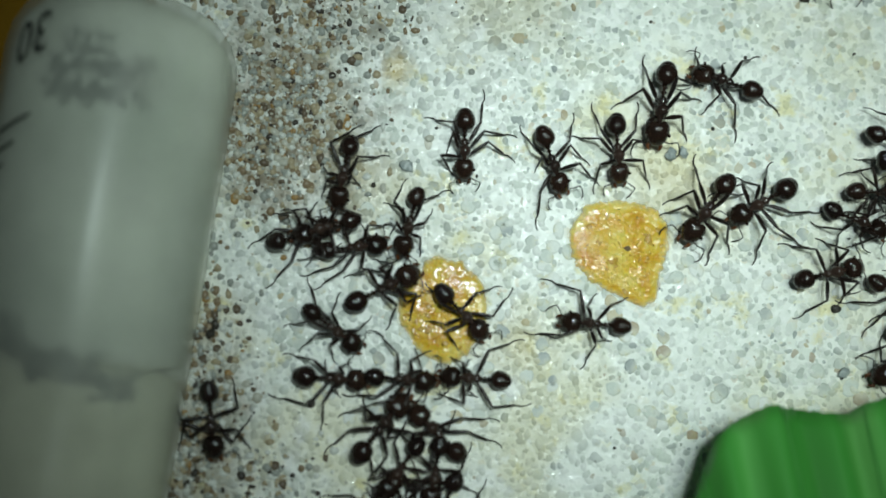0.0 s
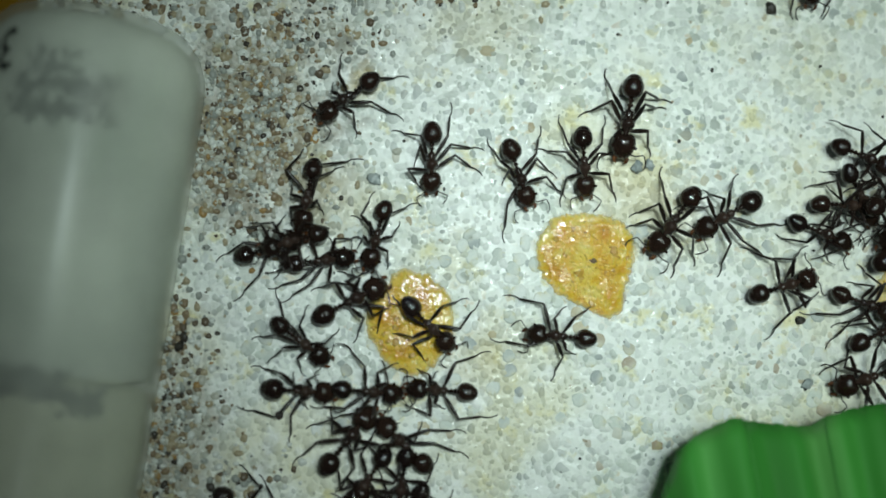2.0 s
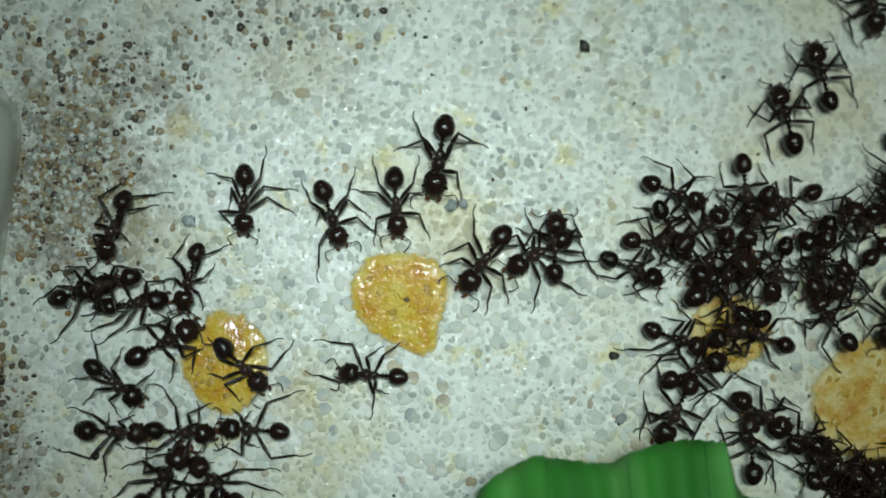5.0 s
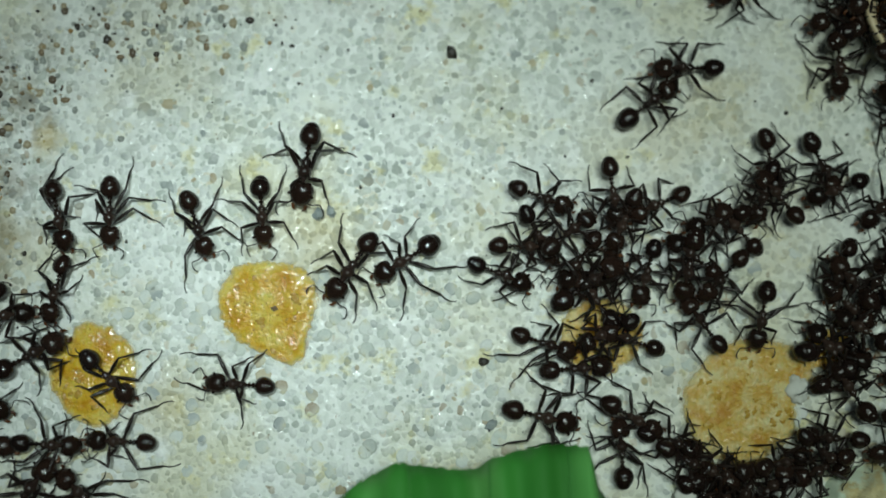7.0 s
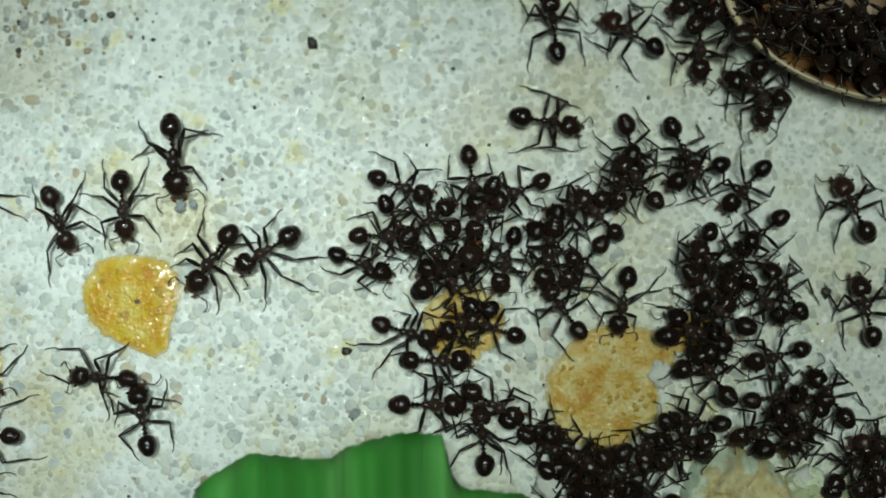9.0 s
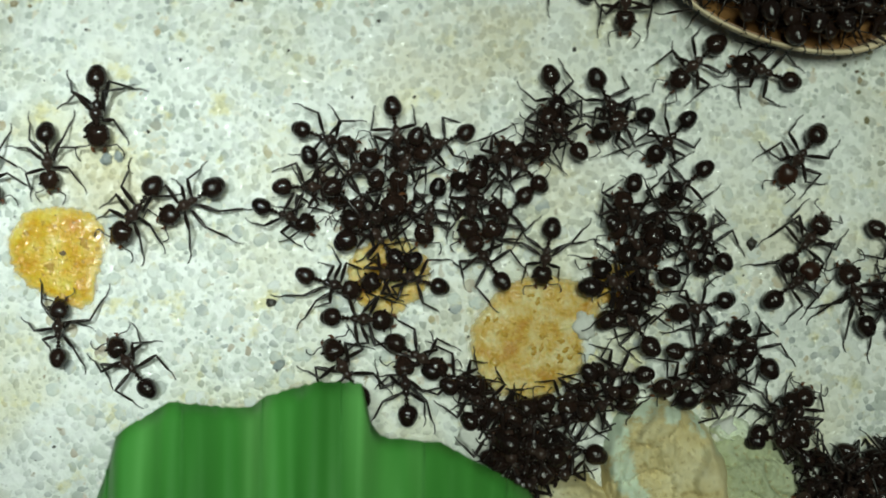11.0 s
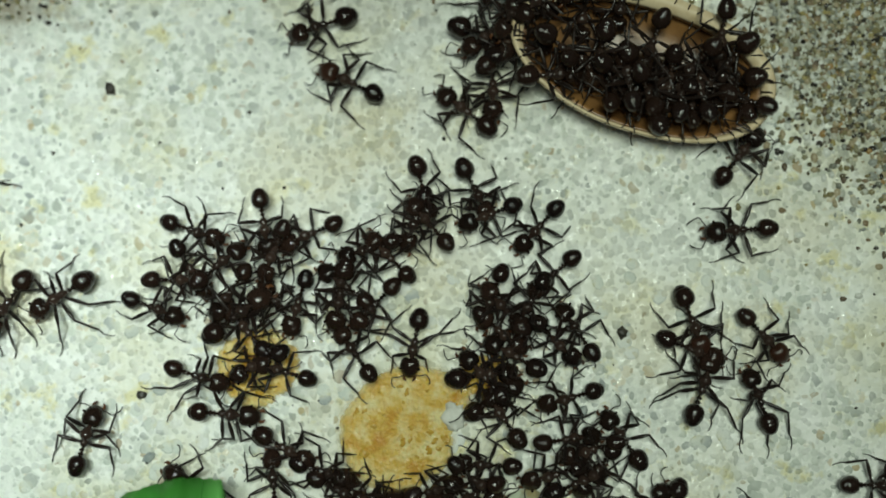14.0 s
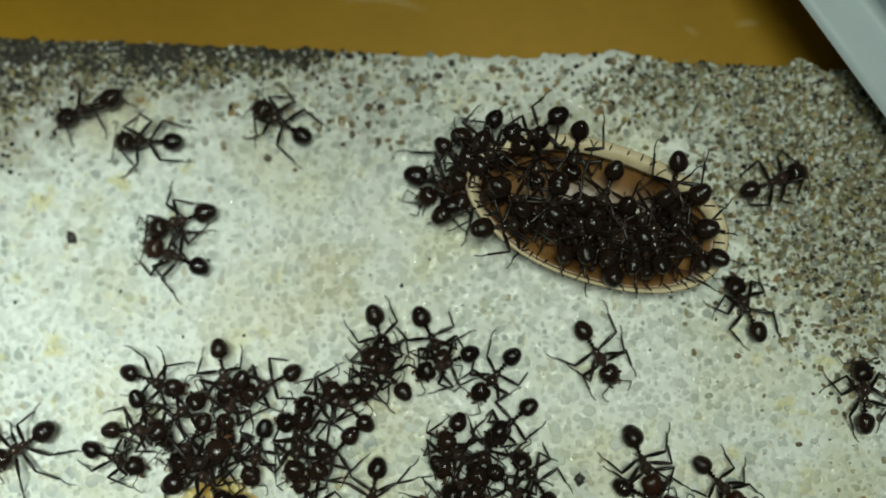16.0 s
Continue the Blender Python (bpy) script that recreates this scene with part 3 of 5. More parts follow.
# ---- food paste ----
def paste(name, outline, high, mat, label, seed, grainy=0.2):
    """A spot of thick paste; outline: places round its edge, anticlockwise or not."""
    cx = sum(p[0] for p in outline) / len(outline)
    cy = sum(p[1] for p in outline) / len(outline)
    polar = sorted((math.atan2(y - cy, x - cx), math.hypot(x - cx, y - cy)) for x, y in outline)
    knots = [polar[-1][0] - 2 * math.pi] + [a for a, _ in polar] + [polar[0][0] + 2 * math.pi]
    reach = [polar[-1][1]] + [r for _, r in polar] + [polar[0][1]]
    bm = bmesh.new()
    rings, sides = 40, 168
    rows = []
    for i in range(rings + 1):
        f = i / rings
        row = []
        for k in range(sides):
            a = -math.pi + 2 * math.pi * k / sides
            near = [float(np.interp((a + d + math.pi) % (2 * math.pi) - math.pi, knots, reach)) for d in (-0.16, -0.08, 0, 0.08, 0.16)]
            c, s = math.cos(a), math.sin(a)
            r = 0.6 + sum(near) / 5 + 0.35 * noise.noise((c * 4 + seed, s * 4, 0)) + 0.30 * noise.noise((c * 9 + seed, s * 9, 5)) + 0.16 * noise.noise((c * 22, s * 22, seed))
            x, y = cx + f * r * c, cy + f * r * s
            lumps = 0.72 + 0.35 * noise.noise((x * 0.45, y * 0.45, seed)) + 0.22 * noise.noise((x * 1.5, y * 1.5, seed)) + grainy * noise.noise((x * 3.2, y * 3.2, seed)) + 0.6 * grainy * noise.noise((x * 6.5, y * 6.5, seed))
            h = high * (1 - f ** 2.6) * lumps + 0.10 - 0.4 * f ** 14
            row.append(bm.verts.new((x * MM, y * MM, h * MM)))
        rows.append(row)
    for a, b in zip(rows[1:], rows[2:]):
        for k in range(sides):
            bm.faces.new((a[k], a[(k + 1) % sides], b[(k + 1) % sides], b[k]))
    bm.faces.new(rows[1])
    for v in rows[0]:
        bm.verts.remove(v)
    bmesh.ops.recalc_face_normals(bm, faces=bm.faces[:])
    if sum(f.normal.z for f in bm.faces) < 0:
        bmesh.ops.reverse_faces(bm, faces=bm.faces[:])
    ob = new(name, mesh_of(name, bm, mat))
    rng = random.Random(int(seed * 10))
    for k in range(26):
        a, f = rng.uniform(-math.pi, math.pi), math.sqrt(rng.uniform(0, 0.75))
        r = float(np.interp(a, knots, reach)) * f
        w = rng.uniform(0.2, 0.6)
        lump = part("pulp", rough_blob(w, w * rng.uniform(0.5, 0.9), 0.14, 0.5, 1.6, 2, k + seed), PULP, ob)
        lump.matrix_basis = pose((cx + r * math.cos(a)) * MM, (cy + r * math.sin(a)) * MM, 0.85 * high * (1 - f ** 4) * MM, 0, 0, rng.uniform(0, 360))
    return tagged(ob, label, "food", "food spots", kind="")


paste("food_paste", [(30.0, 16.7), (31.3, 18.7), (35.4, 19.5), (39.3, 18.9), (41.3, 16.6), (41.0, 13.2), (39.7, 10.6), (40.0, 8.0), (38.3, 7.0), (35.4, 8.7), (31.8, 10.7), (29.9, 13.4)],
      0.5, PASTE, "wet glistening amber spot of fruit paste on sand", 1.0, 0.4)
paste("food_paste", [(9.8, 8.4), (12.4, 11.4), (13.6, 13.6), (16.0, 12.9), (19.3, 10.2), (19.8, 6.3), (18.5, 3.1), (15.8, 0.5), (13.3, 1.5), (11.0, 3.8)],
      0.36, PASTE, "orange smear of fruit paste between feeding ants", 4.0)
paste("food_paste", [(84.3, 1.8), (86.5, 5.0), (89.3, 6.9), (92.0, 8.1), (96.0, 7.4), (100.6, 6.2), (100.7, 3.2), (97.6, 0.6), (97.7, -3.0), (95.2, -5.5), (91.1, -7.3), (87.2, -6.4), (85.0, -3.6)],
      0.42, DRY_PASTE, "grainy orange-brown spot of paste near the stone", 9.0, 0.4)
paste("food_paste", [(70.6, 11.4), (73.4, 13.0), (78.7, 12.2), (80.2, 8.1), (77.6, 5.6), (73.6, 4.3), (70.8, 7.3)], 0.34, DRY_PASTE, "orange paste spot half hidden under crowding ants", 13.0, 0.3)
paste("food_paste", [(99.2, 7.2), (102, 8.4), (105, 7.4), (105, 5), (102, 4.2), (99.6, 5.2)], 0.3, DRY_PASTE, "thin orange paste smear under the ants", 17.0, 0.3)
# a dark crumb sunk in the amber paste
speck = new("seed", mesh_of("speck", rough_blob(0.42, 0.3, 0.2, 0.5, 1.6, 2, 8), mat_plain("brown_speck", (0.10, 0.06, 0.02), (0.22, 0.13, 0.04), 0.5)))
speck.location = (36.4 * MM, 13.9 * MM, 0.5 * MM)
tagged(speck, "tiny brown seed stuck in the amber paste", "seed")

# pebbles and crumbs
def pebble(x, y, s, mat, label, category, seed, flat=0.6, z=0.0):
    ob = new(category.replace(" ", "_"), mesh_of("lump", rough_blob(s, s * 0.8, s * flat, 0.45, 1.5, 3, seed), mat))
    ob.location = (x * MM, y * MM, (z + s * flat * 0.55) * MM)
    ob.rotation_euler = (0, 0, seed)
    return tagged(ob, label, category)


pebble(42.0, 24.9, 0.75, GREY, "small pale grey pebble beside the amber paste", "pebble", 1)
pebble(43.5, 25.2, 0.65, GREY, "small dark grey pebble beside the amber paste", "pebble", 2)
pebble(10.9, 23.9, 0.85, GREY, "small rounded grey pebble on the sand", "pebble", 3, 0.3)
pebble(-11.6, 4.8, 0.6, GRIT, "tiny round black seed lying on sand", "seed", 4, 0.9)
pebble(58.8, 44.0, 0.75, GRIT, "curled black speck of plant matter", "seed", 5, 0.5)
pebble(60.9, 6.6, 0.6, GRIT, "dark brown oval seed husk", "seed", 6, 0.4)
pebble(61.5, -0.9, 0.7, GREY, "small dark grey pebble on white sand", "pebble", 7, 0.4)
pebble(118.8, 10.2, 0.7, GRIT, "dark brown seed husk on the sand", "seed", 8, 0.4)
pebble(113.4, 1.2, 0.75, GREY, "small blue-grey pebble on the sand", "pebble", 14, 0.6)
pebble(84.5, -10.9, 2.2, CHALK, "chalk-white crumb beside the stone", "crumb", 9, 0.5)
pebble(113.6, -11.6, 1.5, CHALK, "chalk-white crumb beside the stone", "crumb", 10, 0.7)
pebble(98.2, 1.6, 1.6, CHALK, "small white sugary crumb at the paste's edge", "crumb", 11, 0.4)


# ---- sample tube ----
def build_tube():
    r, length = TUBE_R, 92.0
    tube = new("sample_tube")
    tagged(tube, "frosted plastic tube with black graduations and damp cotton", "tube")
    d = TUBE_WAY
    turn = Matrix(((d.x, -d.y, 0), (d.y, d.x, 0), (0, 0, 1))).to_4x4()
    tube.matrix_world = Matrix.Translation((TUBE_END.x * MM, TUBE_END.y * MM, 1.0 * MM)) @ turn
    prof = TUBE_PROFILE
    inner = [(x + 1.1 * (1 - min(x, 8) / 8), max(q - 0.5, 0.6)) for x, q in reversed(prof)]
    part("tube_wall", lathe(prof + inner, 64), TUBE, tube, "milky translucent plastic wall")
    film = lathe([(1.6, 3.0), (2.2, 7.4), (3.4, 10.0), (5.6, 11.6), (9.2, 12.1), (41, 12.1), (42, 9.0)], 64)
    part("wet_film", film, FILM, tube, "grey-green clouded water film")
    # cotton plug, with a dark wet edge
    bm = lathe([(41.0, 2), (41.2, 6), (41.5, 9.6), (42.2, 11.6), (44, 12.15)] + [(46 + 2.2 * k, 12.15) for k in range(20)] + [(length - 1.5, 3)], 48)
    for v in bm.verts:
        v.co.x += (0.9 * noise.noise(v.co * 200) + 0.08 * v.co.y / MM) * MM
    part("cotton_plug", bm, COTTON, tube, "beige damp cotton plug")
    for a0, a1, x0, x1, seed, gap in ((70, 116, 10.0, 15.5, 1, -0.12), (78, 108, 7.0, 10.5, 2, 0.1), (60, 76, 9, 15, 4, 0.12), (100, 118, 37.5, 41, 3, 0.0), (96, 132, 39.2, 42.6, 7, -0.12), (60, 100, 40.6, 44.2, 8, -0.18), (40, 66, 42.0, 45.6, 9, -0.05)):
        bm = bmesh.new()
        nu, nv = 36, 44
        grid = [[bm.verts.new(((x0 + (x1 - x0) * i / nu + 0.6 * noise.noise((j * 0.15, seed, i * 0.05))) * MM,
                               12.2 * MM * math.cos(radians(a0 + (a1 - a0) * j / nv)), 12.2 * MM * math.sin(radians(a0 + (a1 - a0) * j / nv)))) for j in range(nv + 1)] for i in range(nu + 1)]
        for i in range(nu):
            for j in range(nv):
                edge = min(i, nu - i, j, nv - j) / 8
                if noise.noise((i * 0.10, j * 0.22, seed * 5.0)) + 0.6 * noise.noise((i * 0.3, j * 0.55, seed * 9.0)) + min(edge, 1) * 0.5 - 0.35 > gap:
                    bm.faces.new((grid[i][j], grid[i + 1][j], grid[i + 1][j + 1], grid[i][j + 1]))
        if seed < 5:
            part("residue", bm, RESIDUE, tube, "grey dried residue inside the wall")
        else:
            part("water_line", bm, MOULD, tube, "dark mouldy line at the water's edge")
    for k in range(7):
        a, x0 = radians(56 + 3.1 * k), 8.6 + 0.7 * math.sin(k * 2.3)
        part("streak", limb([(x0 + 6.5 * q / 5, 12.28 * math.cos(a + 0.004 * q), 12.28 * math.sin(a + 0.004 * q)) for q in range(6)], [0.03, 0.08, 0.1, 0.09, 0.07, 0.03], 4), CHALK, tube, "pale dried water streak")
    # black graduation marks, and the number
    for x, a0, a1 in ((17.0, 116, 166), (20.0, 123, 166), (22.5, 128, 166), (25.0, 131, 166), (27.4, 131, 166)):
        pts = [(x + 0.45 * r * radians((a1 - a0) * k / 12), (r + 0.02) * math.cos(radians(a0 + (a1 - a0) * k / 12)), (r + 0.02) * math.sin(radians(a0 + (a1 - a0) * k / 12))) for k in range(13)]
        part("graduation", limb(pts, [0.1] + [0.19] * 12, 4), INK, tube, "black printed line")
    cu = bpy.data.curves.new("number", "FONT")
    cu.body, cu.size, cu.align_x = "30", 4.7 * MM, "CENTER"
    tmp = new("number_text", cu)
    bpy.context.view_layer.update()
    me = bpy.data.meshes.new_from_object(tmp.evaluated_get(bpy.context.evaluated_depsgraph_get()))
    bpy.data.objects.remove(tmp)
    for v in me.vertices:
        # reading runs round the wall, the letters' feet towards the closed end
        a = radians(123) + v.co.x / (r * MM)
        v.co = Vector((6.6 * MM + v.co.y * 1.35 + v.co.x * 0.45, (r + 0.06) * MM * math.cos(a), (r + 0.06) * MM * math.sin(a)))
    me.materials.append(INK)
    ob = new("printed_number", me)
    ob.parent = tube
    tagged(ob, "black printed number 30")


build_tube()


# ---- leaf ----
def build_leaf():
    bm = bmesh.new()
    top = [(38, -24), (40.6, -16.4), (43.8, -7.7), (45.1, -6.6), (50.1, -4.0), (52.9, -4.6), (59.0, -5.3), (60.8, -4.1), (66.7, -2.8), (71.8, -3.3), (72.7, -8.0), (73.8, -9.5), (80.2, -10.4), (85.0, -13.3), (89.9, -16.4), (91.1, -19.0), (92, -23)]
    nu, nv = 120, 30
    grid = []
    for i in range(nu + 1):
        x = 38 + 54 * i / nu
        k = max(j for j in range(len(top) - 1) if top[j][0] <= x + 1e-6)
        (x0, y0), (x1, y1) = top[k], top[k + 1]
        ye = y0 + (y1 - y0) * (x - x0) / (x1 - x0) + 0.3 * noise.noise((x * 1.6, 0, 0))
        col = []
        for j in range(nv + 1):
            f = j / nv
            y = ye + (-62 - ye) * f
            xx = x + (x - 62) * -0.25 * f
            z = 7.4 + 10.5 * math.sin(min(1, f * 1.7) * math.pi * 0.5) - 15 * max(0, f - 0.35) ** 1.3 * 1.7 + 0.55 * math.sin(x * 1.15 + 0.8 * math.sin(x * 0.3)) + 0.35 * noise.noise((x * 0.8, y * 0.05, 2))
            col.append(bm.verts.new((xx * MM, y * MM, max(z, 0.3) * MM)))
        grid.append(col)
    for i in range(nu):
        for j in range(nv):
            bm.faces.new((grid[i][j], grid[i + 1][j], grid[i + 1][j + 1], grid[i][j + 1]))
    veins = [[v.co.copy() for v in col[::2]] for col in grid]
    bmesh.ops.recalc_face_normals(bm, faces=bm.faces[:])
    leaf = new("leaf")
    tagged(leaf, "torn bright green ribbed leaf arching over the sand", "leaf")
    blade = part("blade", bm, LEAF, leaf)
    mod = blade.modifiers.new("thick", "SOLIDIFY")
    mod.thickness = 0.35 * MM
    for i in range(10, nu, 20):
        pts = [tuple(Vector(q) / MM + Vector((0, 0, 0.12))) for q in veins[i]]
        part("vein", limb(pts, [0.10 + 0.16 * k / len(pts) for k in range(len(pts))], 5), VEIN, leaf, "paler raised vein")
    return leaf


build_leaf()


# ---- stone ----
def boulder(name, centre, rx, ry, base, top, lean, mat, parent, label, seed, sides=150, rings=46):
    """A worn stone block: a rough plan, steep shoulders and a tilted, cracked top. lean: how far the top rises towards -y, per millimetre."""
    cx, cy = centre
    bm = bmesh.new()
    rows = []
    corners = [random.Random(seed * 31 + k).uniform(0.80, 1.10) for k in range(8)]
    for i in range(rings + 1):
        f = i / rings
        row = []
        for k in range(sides):
            a = 2 * math.pi * k / sides
            c, s = math.cos(a), math.sin(a)
            u = a / (2 * math.pi) * 8
            w = corners[int(u) % 8] * (1 - u % 1) + corners[(int(u) + 1) % 8] * (u % 1)
            w += 0.07 * noise.noise((c * 2.5 + seed, s * 2.5, 1)) + 0.035 * noise.noise((c * 8 + seed, s * 8, 1)) + 0.015 * noise.noise((c * 22 + seed, s * 22, 1))
            x, y = cx + f * w * rx * c, cy + f * w * ry * s
            shoulder = 1 - max(0, (f - 0.72) / 0.28) ** 2.2
            lumps = 0.9 * noise.noise((x * 0.16, y * 0.16, seed)) + 0.5 * noise.noise((x * 0.4, y * 0.4, seed)) + 0.34 * noise.noise((x * 1.1, y * 1.1, seed)) + 0.2 * noise.noise((x * 2.6, y * 2.6, seed)) + 0.9 * math.floor(1.8 * noise.noise((x * 0.21 + seed, y * 0.14, 7)) + 0.5)
            ridge = 1 - abs(noise.noise((x * 0.13 + seed, y * 0.13, 4)))
            crack = max(0, 1 - abs(noise.noise((x * 0.11 + 3 * seed, y * 0.11, 9))) * 14)
            z = base + (top - base + lean * (cy - y) + 1.3 * lumps + 2.2 * ridge - 1.8 - 0.7 * crack) * max(0, shoulder)
            row.append(bm.verts.new((x * MM, y * MM, max(z, base) * MM)))
        rows.append(row)
    for a, b in zip(rows[1:], rows[2:]):
        for k in range(sides):
            bm.faces.new((a[k], a[(k + 1) % sides], b[(k + 1) % sides], b[k]))
    bm.faces.new(rows[1])
    bm.faces.new(rows[-1][::-1])
    for v in rows[0]:
        bm.verts.remove(v)
    bmesh.ops.recalc_face_normals(bm, faces=bm.faces[:])
    return part(name, bm, mat, parent, label)


def build_stone():
    rock = new("stone")
    tagged(rock, "cream and ochre rough stone beside the crowd of ants", "stone")
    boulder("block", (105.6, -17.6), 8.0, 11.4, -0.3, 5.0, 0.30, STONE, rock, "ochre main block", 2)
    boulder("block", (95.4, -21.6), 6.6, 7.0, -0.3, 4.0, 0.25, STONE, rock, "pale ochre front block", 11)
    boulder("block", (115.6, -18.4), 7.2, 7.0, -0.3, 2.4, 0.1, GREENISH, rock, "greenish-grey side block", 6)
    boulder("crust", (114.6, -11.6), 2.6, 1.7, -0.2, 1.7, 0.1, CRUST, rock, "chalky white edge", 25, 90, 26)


build_stone()


# ---- husk with a cream rim ----
HUSK_AT, HUSK_TURN = Vector((123.0, 41.7, 0)), -22.5


def build_husk():
    husk = new("husk")
    tagged(husk, "boat-shaped brown insect husk with a cream rim", "insect husk")
    husk.matrix_world = pose(HUSK_AT.x * MM, HUSK_AT.y * MM, 0, 0, 0, HUSK_TURN)
    a, b = 15.8, 8.3
    def outline(t, f):
        c, s = math.cos(t), math.sin(t)
        w = b * (1 - 0.18 * max(0, -c) ** 2)
        return a * f * math.copysign(abs(c) ** 0.92, c), w * f * math.copysign(abs(s) ** 0.88, s)
    def shell(profile, n=72, ring=False):
        bm = bmesh.new()
        rows = []
        for f, z in profile:
            row = []
            for k in range(n):
                x, y = outline(2 * math.pi * k / n, f if f > 0.96 or not ring else f - 0.12 * max(0, math.sin(2 * math.pi * k / n)) ** 1.5 + 0.035 * max(0, -math.sin(2 * math.pi * k / n)))
                row.append(bm.verts.new((x * MM, y * MM, (z + 0.15 * noise.noise((x * 0.4, y * 0.4, z))) * MM)))
            rows.append(row)
        for p, q in zip(rows, rows[1:]):
            for k in range(n):
                bm.faces.new((p[k], p[(k + 1) % n], q[(k + 1) % n], q[k]))
        if ring:
            for k in range(n):
                bm.faces.new((rows[-1][k], rows[-1][(k + 1) % n], rows[0][(k + 1) % n], rows[0][k]))
        else:
            bm.faces.new(rows[0][::-1])
            bm.faces.new(rows[-1])
        bmesh.ops.recalc_face_normals(bm, faces=bm.faces[:])
        return bm
    part("bowl", shell([(0.45, 0.0), (0.66, 0.6), (0.86, 2.6), (0.95, 4.3), (0.93, 4.6), (0.84, 2.9), (0.6, 1.6), (0.2, 1.3)]), HUSK, husk, "dark brown hollow bowl")
    part("rim", shell([(0.90, 3.6), (0.965, 3.2), (1.0, 3.9), (1.012, 5.0), (0.99, 5.4), (0.92, 4.8)], ring=True), RIM, husk, "cream rim")
    # thin dark rods added all round in place of ant legs over the rim
    for k in range(46):
        t = 2 * math.pi * (k + 0.3 * math.sin(k * 5.1)) / 46
        (x0, y0), (x1, y1) = outline(t, 1.012), outline(t + 0.03 * math.sin(k * 3.7), 0.90)
        part("ridge", limb([(x0, y0, 3.6), (x0, y0, 5.0), ((x0 + x1) / 2, (y0 + y1) / 2, 5.55), (x1, y1, 5.0)], [0.05, 0.09, 0.1, 0.09], 5), LIMB, husk, "fine dark line in place of an ant leg over the rim")


build_husk()


# ---- white plastic block by the edge ----
def build_block():
    ob = new("plastic_block")
    tagged(ob, "pale blue-grey plastic block with rounded edges", "block")
    bm = bmesh.new()
    bmesh.ops.create_cube(bm, size=1)
    bmesh.ops.scale(bm, vec=(60 * MM, 120 * MM, 14 * MM), verts=bm.verts)
    bmesh.ops.bevel(bm, geom=bm.edges[:], offset=6.8 * MM, segments=10, affect="EDGES")
    b = part("body", bm, WHITE, ob)
    ob.matrix_world = pose(176.8 * MM, 75.8 * MM, 7.2 * MM, 0, 0, 30)


build_block()

# ---- ants ----
def head_bm():
    """A broad heart-shaped head: flat cheeks, two lobes behind, a narrow mouth."""
    prof = [(-1.62, 0.30), (-1.58, 0.72), (-1.38, 1.12), (-0.98, 1.42), (-0.45, 1.56), (0.1, 1.54), (0.6, 1.38), (1.05, 1.12), (1.42, 0.82), (1.62, 0.52), (1.70, 0.25)]
    bm = lathe([(0.96 * x, 0.93 * q) for x, q in prof], 20, 1.02, 0.76)
    for v in bm.verts:
        x, y = v.co.x / MM, v.co.y / MM
        if x < -0.7:
            v.co.x += 0.32 * MM * math.exp(-(y / 0.5) ** 2) * min(1, (-0.7 - x) / 0.6)
    return bm


